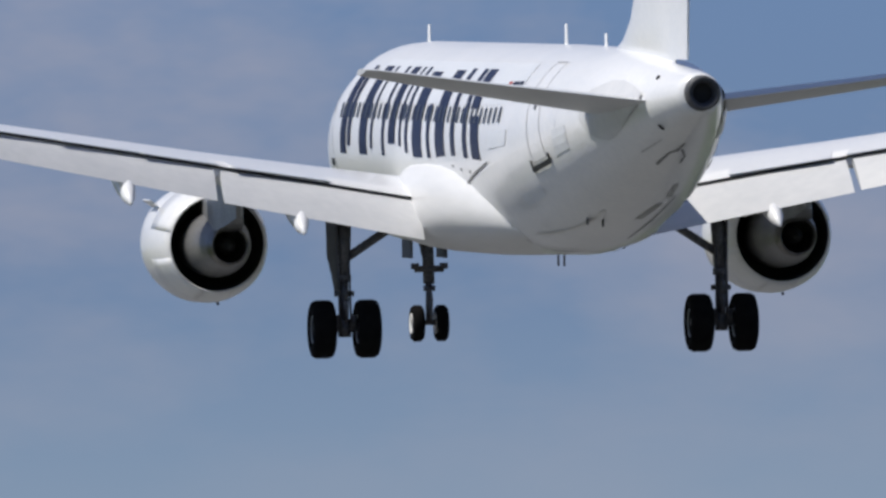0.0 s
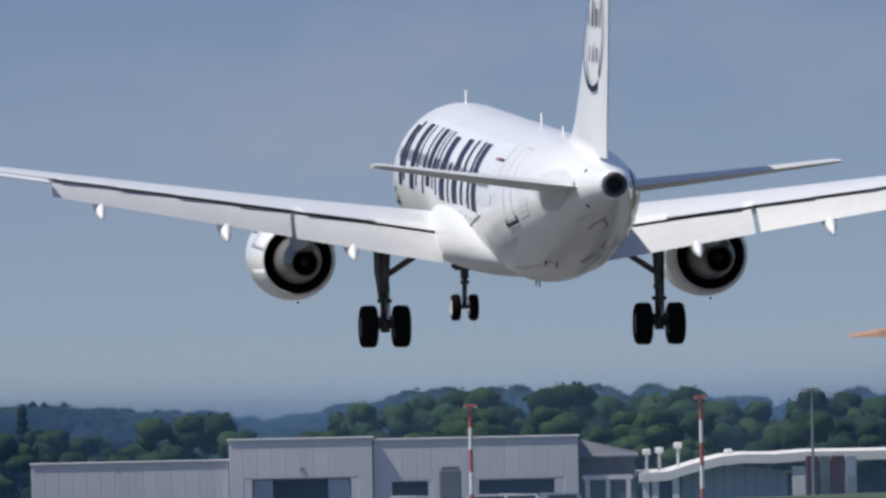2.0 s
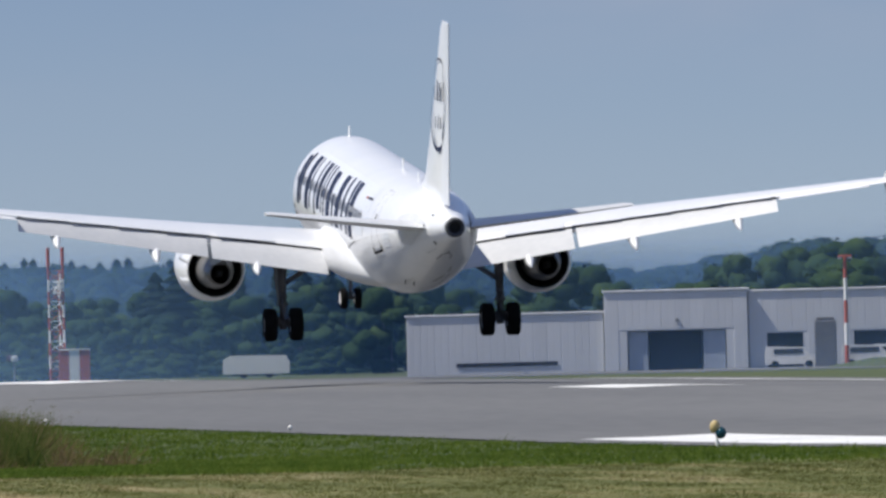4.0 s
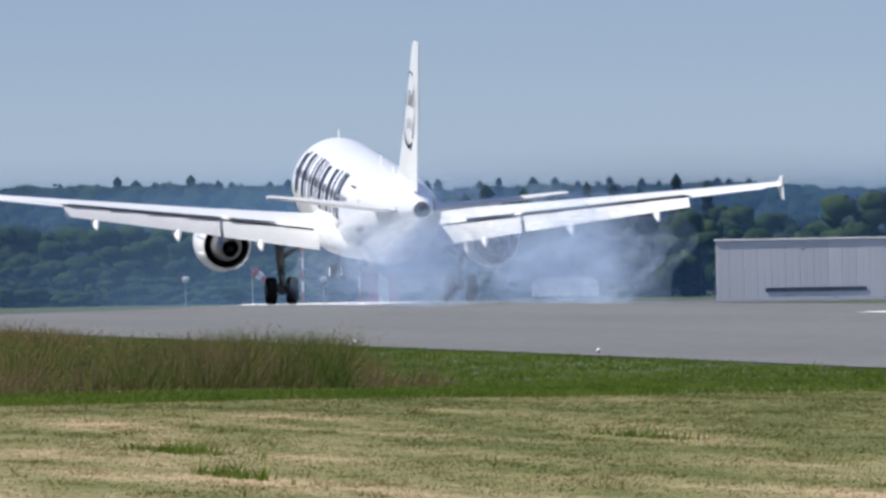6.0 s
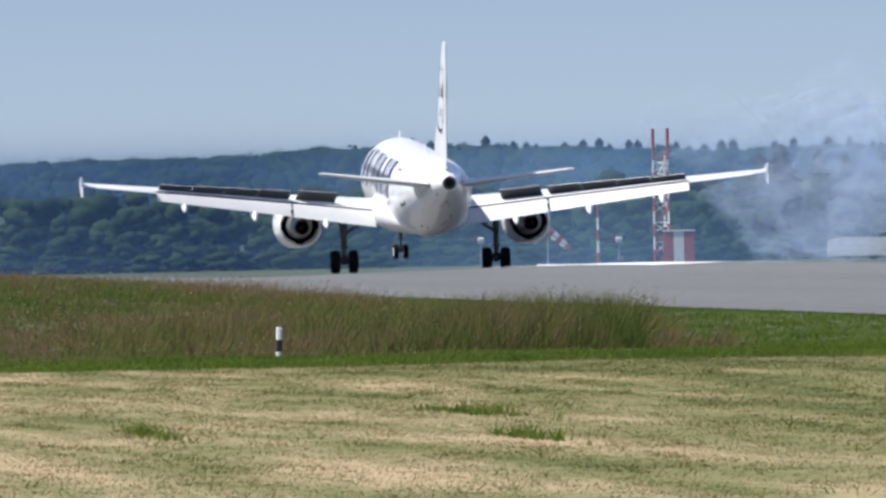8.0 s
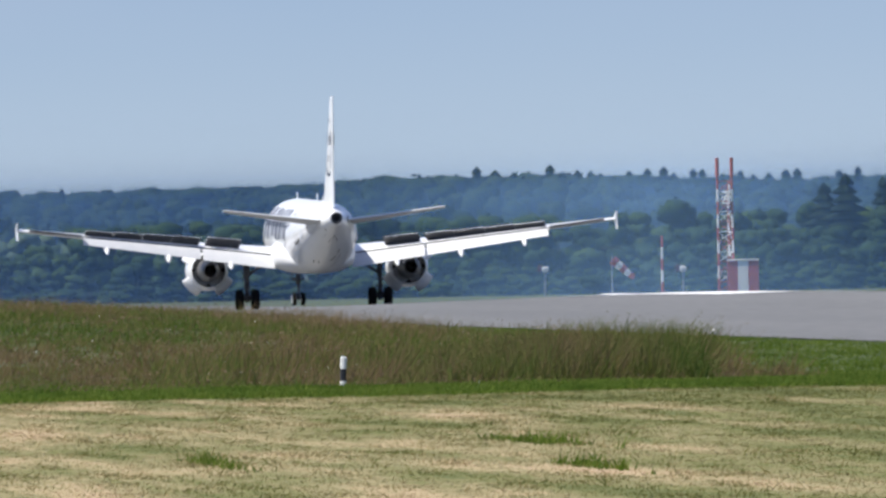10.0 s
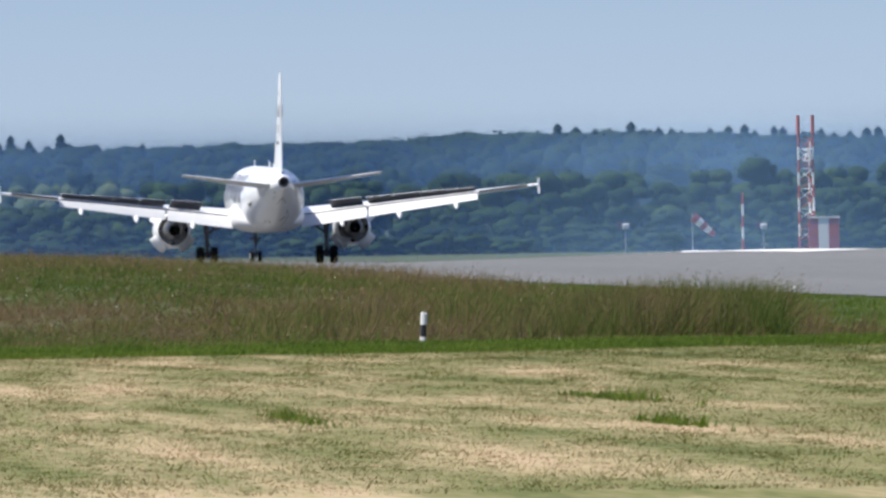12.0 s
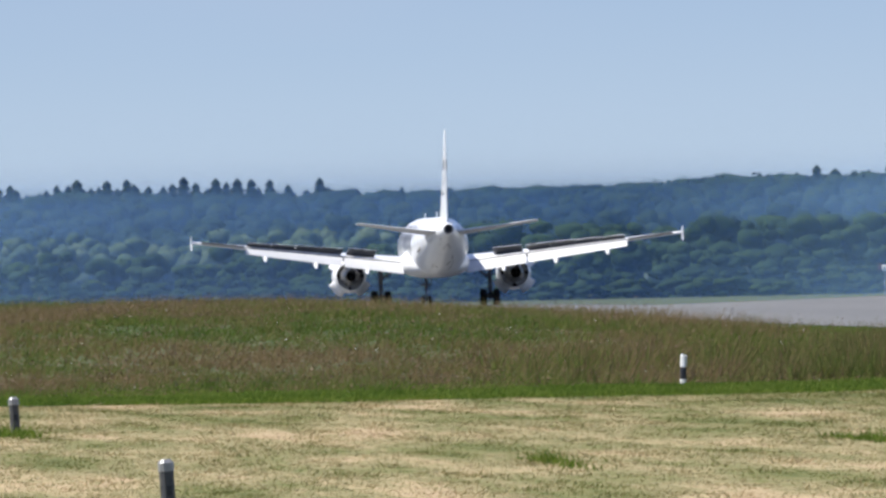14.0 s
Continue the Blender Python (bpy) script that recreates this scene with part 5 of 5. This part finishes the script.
# ---- beside the runway ----
def build_edge():
    # black and white marker post
    x, y = at(3.816, 316)
    z = float(ground_z(x, y))
    post = tagged(new("marker_post"), "white marker post with a black band in the grass", "post")
    post.matrix_basis = pose(x, y, z, 0, 2, 10)
    for z0, z1, m in ((-0.1, 0.12, CHALK), (0.121, 0.33, DARK), (0.331, 0.52, CHALK)):
        part("band", Build().rings([[(-0.045, -0.04, q), (0.0, -0.06, q), (0.045, -0.04, q), (0.045, 0.04, q), (-0.045, 0.04, q)] for q in (z0, z1)]), m, post)
    part("top", Build().rings([[(-0.045, -0.04, 0.5205), (0.045, -0.04, 0.5205), (0.045, 0.04, 0.5205), (-0.045, 0.04, 0.5205)], [(-0.03, -0.03, 0.56), (0.045, -0.03, 0.54), (0.045, 0.03, 0.54), (-0.03, 0.03, 0.56)]]), CHALK, post)
    # green and yellow lamp on a stem
    x, y = at(7.118, 340)
    z = float(ground_z(x, y))
    lamp = tagged(new("runway_lamp"), "yellow runway lamp with a green lens on a stem", "runway lamp")
    lamp.matrix_basis = pose(x, y, z)
    part("stem", Build().tube((0, 0, -0.05), (0, 0, 0.26), 0.03, 0.025).tube((0.0, 0, 0.16), (0.08, 0, 0.02), 0.012, n=6), CHALK, lamp)
    part("housing", Build().lathe([(-0.13, 0.02), (-0.10, 0.075), (-0.03, 0.1), (0.05, 0.09), (0.11, 0.05), (0.13, 0.01)], (0, 0, 0), 18, "z"), YELLOW, lamp, smooth=True, m=pose(-0.03, 0.02, 0.4, 25, 0, 0))
    part("lens", Build().lathe([(-0.05, 0.09), (0.02, 0.115), (0.07, 0.09), (0.09, 0.02)], (0, 0, 0), 20, "y"), LENS, lamp, "deep green glass lens", True, m=pose(0.08, -0.02, 0.28, 0, 0, 150))
    # small white edge lights
    for az, r in ((5.767, 432), (4.995, 498)):
        x, y = at(az, r)
        z = float(ground_z(x, y))
        li = tagged(new("edge_light"), "small white edge light beside the runway", "edge light", "edge lights")
        li.matrix_basis = pose(x, y, z)
        part("stem", Build().tube((0, 0, 0), (0, 0, 0.12), 0.03), GREY, li)
        part("dome", Build().lathe([(0.07, 0.045), (0.1, 0.05), (0.14, 0.04), (0.16, 0.01)], (0, 0, 0), 14, "z"), CHALK, li, smooth=True)
    # weathered bollards
    for az, r, h in ((1.70, 226, 0.47), (2.18, 150, 0.42)):
        x, y = at(az, r)
        z = float(ground_z(x, y))
        bo = tagged(new("bollard"), "weathered grey bollard with a pale cap", "bollard", "bollards in the meadow")
        bo.matrix_basis = pose(x, y, z, 0, -3, 12)
        part("shaft", Build().rings([[(c * 0.055, s * 0.055, q) for c, s in ((-1, -0.6), (-0.6, -1), (0.6, -1), (1, -0.6), (1, 0.6), (0.6, 1), (-0.6, 1), (-1, 0.6))] for q in (-0.1, h - 0.1)]), PRIMER_SHADE, bo)
        part("cap", Build().rings([[(c * w, s * w, q) for c, s in ((-1, -0.6), (-0.6, -1), (0.6, -1), (1, -0.6), (1, 0.6), (0.6, 1), (-0.6, 1), (-1, 0.6))] for q, w in ((h - 0.0995, 0.06), (h - 0.03, 0.06), (h, 0.035))]), GREY, bo)
        part("dark_band", Build().lathe([(h - 0.3, 0.062), (h - 0.22, 0.062)], (0, 0, 0), 10, "z"), DARK, bo)


build_edge()


# ---- grass ----
def blades(x, y, tall, width, lean, per, loose=0.3):
    """Tufts of per blades at each place: thin bent triangles."""
    n = len(x)
    X, Y = np.repeat(x, per) + rng.normal(0, 0.07, n * per), np.repeat(y, per) + rng.normal(0, 0.07, n * per)
    h = np.repeat(tall, per) * rng.uniform(0.5, 1.15, n * per)
    q = rng.uniform(0, 2 * math.pi, n * per)
    w = width * rng.uniform(0.6, 1.5, n * per)
    Z = ground_z(X, Y)
    dx, dy = np.cos(q) * w, np.sin(q) * w * 0.6
    lx, ly = rng.normal(lean[0], loose, n * per) * h, rng.normal(lean[1], loose, n * per) * h
    v = np.stack([np.stack([X - dx, Y - dy, Z - 0.02], 1), np.stack([X + dx, Y + dy, Z - 0.02], 1), np.stack([X + lx, Y + ly, Z + h], 1)], 1).reshape(-1, 3)
    return v, np.arange(len(v)).reshape(-1, 3), np.stack([X + lx, Y + ly, Z + h], 1)


def sector(n, r0, r1, a0, a1):
    r = np.sqrt(rng.uniform(r0 * r0, r1 * r1, n))
    a = np.radians(rng.uniform(a0, a1, n))
    return r * np.sin(a), r * np.cos(a)


def clumpy(x, y, size):
    """A smooth field between 0 and 1 over the meadow."""
    k = np.array([[1.0, 0.31], [-0.42, 0.9], [0.7, -0.66], [0.23, 1.3], [1.5, 0.8], [-1.2, 0.5]]) * (2 * math.pi / size)
    ph = np.array([0.3, 1.9, 4.1, 2.7, 5.5, 0.8])
    return 0.5 + 0.5 * np.tanh(sum(np.sin(x * a + y * b * 0.5 + p) for (a, b), p in zip(k, ph)) * 0.6)


def build_grass():
    edge = lambda x: 276 + 3 * np.sin(x * 0.31) + 2 * np.sin(x * 0.83 + 1) - 0.28 * (x - 18)
    # cut meadow
    x, y = sector(56000, 128, 283, 1.2, 8.2)
    keep = y < edge(x) + 2
    x, y = x[keep], y[keep]
    c = clumpy(x, y * 0.2, 1.3) * 0.6 + clumpy(x, y * 0.3, 4.0) * 0.4
    v, f, _ = blades(x, y, 0.014 + 0.022 * c ** 2 + 0.05 * (rng.random(len(x)) < 0.02), 0.011, (0.2, 0), 6, 1.5)
    tagged(new("cut_meadow", big_mesh("cut_meadow", v, f, [MOWN])), "cut meadow of dry straw and short green grass", "meadow", kind="stuff")
    # green strips
    x, y = sector(38000, 262, 338, 1.2, 6.0)
    keep = (y > edge(x)) & (rng.random(len(y)) > smoothstep(316, 338, y)) & (x < 43)
    x2, y2 = rng.uniform(24, 42.3, 36000), rng.uniform(250, 560, 36000)
    keep2 = (y2 > edge(x2)) & (x2 / y2 < math.tan(radians(8.3)))
    x, y = np.r_[x[keep], x2[keep2]], np.r_[y[keep], y2[keep2]]
    c = clumpy(x, y, 6.0)
    v, f, _ = blades(x, y, 0.04 + 0.06 * c + 0.1 * (rng.random(len(x)) < 0.008), 0.012, (0.25, 0), 6, 0.7)
    tagged(new("green_grass", big_mesh("green_grass", v, f, [LUSH])), "fresh green grass strip along the runway", "grass", kind="stuff")
    # tall seeding grass on the hump
    x, y = sector(60000, 308, 500, 1.0, 5.3)
    line = 29.5 + 1.2 * np.sin(y * 0.17) + 0.8 * np.sin(y * 0.05)
    keep = (x < line) & (rng.random(len(x)) < smoothstep(303, 330, y + 2 * np.sin(x * 0.6))) & ((y < 440) | (rng.random(len(x)) < 0.5))
    x, y = x[keep], y[keep]
    c = clumpy(x, y, 7.0)
    ramp = smoothstep(309, 326, y) * smoothstep(31.5, 29.5, x)
    rim = np.maximum(smoothstep(22, 28, x), smoothstep(400, 440, y) * 0.5)
    h = (0.06 + 0.05 * ramp) + (0.04 + 0.09 * ramp) * c + 0.4 * rim * ramp * rng.random(len(x)) ** 2.5
    v, f, tips = blades(x, y, h, 0.010, (0.2, 0), 6, 0.75)
    tagged(new("tall_grass", big_mesh("tall_grass", v, f, [RANK])), "tall brown-green seeding grass on a low hump", "grass", kind="stuff")
    pick = rng.random(len(tips)) < 0.16
    t = tips[pick]
    d = np.stack([rng.normal(0.5, 0.3, len(t)), rng.normal(0, 0.3, len(t)), rng.normal(0.5, 0.3, len(t))], 1)
    v, f = leaf_quads(t, d / np.linalg.norm(d, axis=1, keepdims=True), 0.02)
    fl = rng.random(len(t)) < 0.006
    tagged(new("seed_heads", big_mesh("seed_heads", v, f, [SEED, PETAL], np.repeat(fl.astype(int), 2))), "reddish seed heads over the tall grass", "seed heads", kind="stuff")
    # ragged plumes along the crest
    n = 300
    x, y = rng.uniform(19, 30, n), rng.uniform(322, 420, n)
    v, f, _ = blades(x, y, rng.uniform(0.2, 0.55, n), 0.014, (0.35, 0), 7, 0.5)
    tagged(new("grass_plumes", big_mesh("grass_plumes", v, f, [RANK])), "ragged taller plumes in the rough grass", "grass", kind="stuff")
    n = 1500
    x, y = rng.uniform(19, 29.5, n), rng.uniform(314, 350, n)
    v, f, _ = blades(x, y, (0.25 + 0.65 * clumpy(x, y * 0.2, 1.1) ** 2) * rng.uniform(0.5, 1.1, n) * smoothstep(308, 322, y), 0.013, (0.3, 0), 7, 0.5)
    tagged(new("grass_plumes", big_mesh("grass_plumes", v, f, [RANK])), "ragged edge of the rough grass", "grass", kind="stuff")
    # the ragged end of the rough grass, standing over the green strip
    n = 5200
    az, r = np.radians(4.99 - 1.15 * rng.random(n) ** 1.3), rng.uniform(316, 356, n)
    x, y = r * np.sin(az), r * np.cos(az)
    lump = clumpy(x, y * 0.1, 1.3) * 0.7 + clumpy(x, y * 0.1, 0.5) * 0.3
    top = EYE[2] + r * np.tan(np.radians(-0.216 + 0.036 * lump + 0.006 * (4.96 - np.degrees(az))))
    h = np.clip(top - ground_z(x, y), 0.1, 0.95) * (1 - 0.7 * rng.random(n) ** 1.6) * np.clip((5.0 - np.degrees(az)) / 0.08, 0.3, 1) * np.clip((np.degrees(az) - 3.84) / 0.6, 0.15, 1)
    v, f, tips = blades(x, y, h, 0.012, (0.2, 0), 6, 0.45)
    tagged(new("grass_plumes", big_mesh("grass_plumes", v, f, [OLIVE])), "ragged end of the tall seeding grass", "grass", kind="stuff")
    t = np.concatenate([tips[rng.random(len(tips)) < 0.16] - np.array([0, 0, q]) for q in (0.0, 0.05, 0.12)])
    d = np.stack([rng.normal(-0.6, 0.4, len(t)), rng.normal(-0.3, 0.4, len(t)), rng.normal(0.7, 0.3, len(t))], 1)
    v, f = leaf_quads(t, d / np.linalg.norm(d, axis=1, keepdims=True), 0.016)
    tagged(new("seed_heads", big_mesh("seed_heads", v, f, [OLIVE])), "loose olive seed heads over the ragged grass", "seed heads", kind="stuff")
    # weeds in the cut meadow and round a bollard
    spots = [at(4.47, 196), at(4.35, 199), at(1.72, 224), at(1.64, 225), at(5.9, 205), at(3.4, 180), at(6.65, 345), at(6.9, 340), at(4.6, 172)]
    for sx, sy in spots:
        n = 40
        v, f, _ = blades(rng.normal(sx, 0.05, n), rng.normal(sy, 2.5, n), rng.uniform(0.07, 0.2, n) * rng.random(n) ** 0.5, 0.012, (0.1, 0), 7, 0.6)
        tagged(new("weed_tuft", big_mesh("weed_tuft", v, f, [LUSH])), "dark green weed tuft in the meadow", "weed", "weed tufts", kind="stuff")


build_grass()


# ---- summer haze, imitated by tinted see-through sheets, fading upwards ----
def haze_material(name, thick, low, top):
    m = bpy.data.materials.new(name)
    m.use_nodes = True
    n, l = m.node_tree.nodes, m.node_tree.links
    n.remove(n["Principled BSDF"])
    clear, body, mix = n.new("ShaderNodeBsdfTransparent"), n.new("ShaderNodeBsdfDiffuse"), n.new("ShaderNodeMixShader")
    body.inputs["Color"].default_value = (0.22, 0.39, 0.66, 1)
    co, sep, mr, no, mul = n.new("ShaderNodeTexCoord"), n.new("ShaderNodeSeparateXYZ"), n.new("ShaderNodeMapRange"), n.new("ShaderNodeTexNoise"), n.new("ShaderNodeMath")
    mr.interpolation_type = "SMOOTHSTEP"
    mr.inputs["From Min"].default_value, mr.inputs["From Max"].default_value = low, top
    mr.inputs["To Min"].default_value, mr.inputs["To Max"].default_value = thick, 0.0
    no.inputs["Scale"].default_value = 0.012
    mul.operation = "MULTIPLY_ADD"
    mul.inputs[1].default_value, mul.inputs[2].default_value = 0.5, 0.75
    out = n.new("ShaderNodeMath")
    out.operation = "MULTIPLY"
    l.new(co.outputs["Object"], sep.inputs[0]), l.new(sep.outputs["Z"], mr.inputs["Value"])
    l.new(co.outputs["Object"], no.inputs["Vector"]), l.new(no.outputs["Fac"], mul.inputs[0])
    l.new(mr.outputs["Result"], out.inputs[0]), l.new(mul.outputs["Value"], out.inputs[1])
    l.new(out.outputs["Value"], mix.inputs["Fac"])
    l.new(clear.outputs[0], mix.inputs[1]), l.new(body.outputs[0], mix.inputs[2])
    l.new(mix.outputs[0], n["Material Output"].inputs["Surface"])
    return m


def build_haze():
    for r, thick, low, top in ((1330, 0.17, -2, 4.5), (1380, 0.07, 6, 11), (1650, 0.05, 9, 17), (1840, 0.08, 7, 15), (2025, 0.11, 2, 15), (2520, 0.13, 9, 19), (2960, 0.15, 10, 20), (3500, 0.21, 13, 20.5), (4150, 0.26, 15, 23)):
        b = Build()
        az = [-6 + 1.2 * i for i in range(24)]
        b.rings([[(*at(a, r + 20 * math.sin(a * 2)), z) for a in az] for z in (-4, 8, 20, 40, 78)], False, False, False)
        tagged(part("haze", b, haze_material("bluish haze", thick, low, top), smooth=True), "thin bluish sheet painting summer haze over the fields", "haze", kind="stuff")


build_haze()


# ---- tyre smoke ----
drifting = []


def smoke_material():
    m = bpy.data.materials.new("thin blue-white tyre smoke")
    m.use_nodes = True
    n, l = m.node_tree.nodes, m.node_tree.links
    n.remove(n["Principled BSDF"])
    clear, body, thru, mix, mix2 = n.new("ShaderNodeBsdfTransparent"), n.new("ShaderNodeBsdfDiffuse"), n.new("ShaderNodeBsdfTranslucent"), n.new("ShaderNodeMixShader"), n.new("ShaderNodeMixShader")
    body.inputs["Color"].default_value = (0.58, 0.72, 0.93, 1)
    thru.inputs["Color"].default_value = (0.58, 0.72, 0.93, 1)
    co, no, mr = n.new("ShaderNodeTexCoord"), n.new("ShaderNodeTexNoise"), n.new("ShaderNodeMapRange")
    no.inputs["Scale"].default_value, no.inputs["Detail"].default_value = 0.7, 1.0
    mr.inputs["From Min"].default_value, mr.inputs["From Max"].default_value = 0.36, 0.7
    mr.inputs["To Min"].default_value, mr.inputs["To Max"].default_value = 0.002, 0.052
    l.new(co.outputs["Object"], no.inputs["Vector"])
    l.new(no.outputs["Fac"], mr.inputs["Value"])
    mix2.inputs["Fac"].default_value = 0.4
    l.new(body.outputs[0], mix2.inputs[1]), l.new(thru.outputs[0], mix2.inputs[2])
    l.new(mr.outputs["Result"], mix.inputs["Fac"])
    l.new(clear.outputs[0], mix.inputs[1]), l.new(mix2.outputs[0], mix.inputs[2])
    l.new(mix.outputs[0], n["Material Output"].inputs["Surface"])
    return m


def build_smoke():
    scene.cycles.transparent_max_bounces = 96
    mat = smoke_material()
    shapes = []
    for k in range(5):
        bm = bmesh.new()
        bmesh.ops.create_icosphere(bm, subdivisions=4, radius=1.0)
        for v in bm.verts:
            v.co *= 1 + 0.45 * noise.noise(v.co * 1.3 + Vector((k * 7, 0, 0))) + 0.18 * noise.noise(v.co * 3.1 + Vector((0, k * 5, 0)))
        me = bpy.data.meshes.new("smoke_puff")
        bm.to_mesh(me)
        bm.free()
        me.materials.append(mat)
        me.polygons.foreach_set("use_smooth", [True] * len(me.polygons))
        shapes.append(me)
    r = random.Random(4)
    for i in range(84):
        tb = 5.1 + 0.5 * (i / 84) ** 1.3
        left = i % 2 == 0
        x0 = (63.4 if left else 71.0) + r.uniform(-0.5, 0.5)
        y0 = 693 + (tb - 5.0) * 69 - (9.0 if left else 3.0) + r.uniform(-3, 3)
        size = r.uniform(0.8, 1.9)
        g = float(ground_z(x0, y0))
        rise, drift = r.uniform(0.2, 2.1), r.uniform(0.4, 2.6) if left else r.uniform(-0.7, 0.7)
        puff = tagged(new("smoke_puff", shapes[i % 5]), "thin blue-white puff of tyre smoke", "smoke", "tyre smoke puffs")
        puff.scale = (size * r.uniform(1.0, 1.4), size * 1.6, size * r.uniform(0.9, 1.2))
        turn = r.uniform(-40, 40)
        p = lambda dt, extra=0.0: pose(x0 + drift * dt + extra, y0 + 2.0 * dt, g + 0.45 * size + rise * dt, 0, 0, turn + 14 * dt)
        rows = [(0, pose(x0, y0, g - 5, 0, 0, turn)), (tb - 0.1, pose(x0, y0, g - 5, 0, 0, turn)), (tb + 0.1, p(0.0)), (6.5, p(6.5 - tb))]
        blown = 20 if i % 5 < 2 else 0   # some wisps are torn away early
        rows += [(7.1, p(7.1 - tb, 0.3 * blown)), (7.7, p(7.7 - tb, blown)), (8.7, p(8.7 - tb, 8 + 2.5 * blown)), (9.7, p(9.7 - tb, 30 + 3 * blown)), (11.0, p(11.0 - tb, 45 + 4 * blown)), (14, p(14 - tb, 110 + 6 * blown))]
        drifting.append((puff, rows))


build_smoke()


# ---- what moves ----
FLIGHT = (  # seconds, x, y, height over the eye, pitch, heading, bank
    (0.0, 66.4, 353.35, 8.84, 2.77, 1.12, 0.17), (0.5, 66.42, 388.6, 7.45, 2.27, 0.99, -0.46), (1.0, 66.45, 423.62, 6.07, 2.27, 0.86, -0.77),
    (1.5, 66.51, 458.19, 4.69, 2.97, 0.78, -0.84), (2.0, 66.57, 492.18, 3.48, 3.68, 0.55, -0.51), (2.2, 66.6, 505.71, 3.01, 3.87, 0.42, 0.13),
    (4.3, 66.84, 645.38, -0.44, 4.87, -0.31, 0.1), (4.5, 66.93, 658.94, -0.67, 4.93, -0.37, 0.1), (5.0, 67.13, 693.02, -1.25, 5.11, -1.15, 0.1),
    (5.5, 67.24, 727.41, -1.52, 4.7, -1.15, 0.16), (6.0, 67.29, 761.9, -1.55, 4.3, -1.11, -0.12), (6.5, 67.29, 796.45, -1.69, 4.39, -0.68, -0.25),
    (7.0, 67.25, 830.89, -1.91, 4.3, -0.15, 0.11), (7.5, 67.15, 865.23, -1.99, 3.12, 0.04, 0.07), (7.7, 67.14, 878.88, -2.04, 3.0, 0.01, -0.01),
    (9.8, 67.09, 1017.27, -2.77, 0.8, -0.2, 0.1), (10.0, 67.07, 1029.26, -2.85, 0.72, -0.19, 0.01), (10.5, 66.97, 1059.1, -2.97, 0.7, 0.01, 0.03),
    (11.0, 66.78, 1088.61, -2.92, 0.72, -0.2, 0.09), (11.5, 66.71, 1117.46, -2.93, 0.65, -0.07, 0.02), (12.0, 66.59, 1145.97, -2.88, 0.5, 0.09, 0.04),
    (12.5, 66.5, 1174.22, -2.87, 0.3, 0.4, 0.1), (13.0, 66.5, 1202.07, -2.9, 0.2, 0.45, 0.1), (13.5, 66.55, 1229.61, -2.92, 0.1, 0.4, 0.08),
    (14.0, 66.7, 1256.97, -2.95, 0.0, 0.2, 0.1))


def motions():
    rows = []
    for t, x, y, h, pitch, head, bank in FLIGHT:
        z = EYE[2] + h if t < 5.2 else float(ground_z(x, y)) + 0.03
        rows.append((t, pose(x, y, z, 0, 0, -head) @ pose(0, 0, 0, pitch) @ pose(0, 0, 0, 0, -bank)))
    walk(airliner, rows)
    for side, wing in wing_parts:   # the wings bend up in the air and settle on the ground
        root = Matrix.Translation((side * 1.9, 0, 3.0))
        bent = lambda q: root @ pose(0, 0, 0, 0, -side * q) @ root.inverted()
        walk(wing, [(t, bent(q)) for t, q in ((0, 2.9), (1, 2.5), (2.2, 2.0), (4.5, 1.6), (5.2, 1.3), (6.0, 0.6), (7.0, 0.0), (14, -0.2))])
    for name, side, ob, base in hinged_parts:
        if name == "spoiler":
            turns = ((0, 0), (5.5, 0), (6.1, -8), (6.6, -24), (7.0, -42), (7.4, -48), (14, -48))
        else:
            turns = ((0, 4), (7.0, 0), (8.0, 0), (9.6, -22), (14, -22))
        walk(ob, [(t, base @ pose(0, 0, 0, q)) for t, q in turns])
    for door, at, q in reverser_doors:
        shut = Matrix.Translation(at)
        hinge_axis = Vector((-math.sin(radians(q)), 0, math.cos(radians(q))))
        turned = lambda k: shut @ Matrix.Rotation(radians(k), 4, hinge_axis)
        walk(door, [(0, shut), (7.6, shut), (8.6, turned(-25)), (9.6, turned(-48)), (14, turned(-48))])
    for ob, rows in drifting:
        walk(ob, rows)


motions()
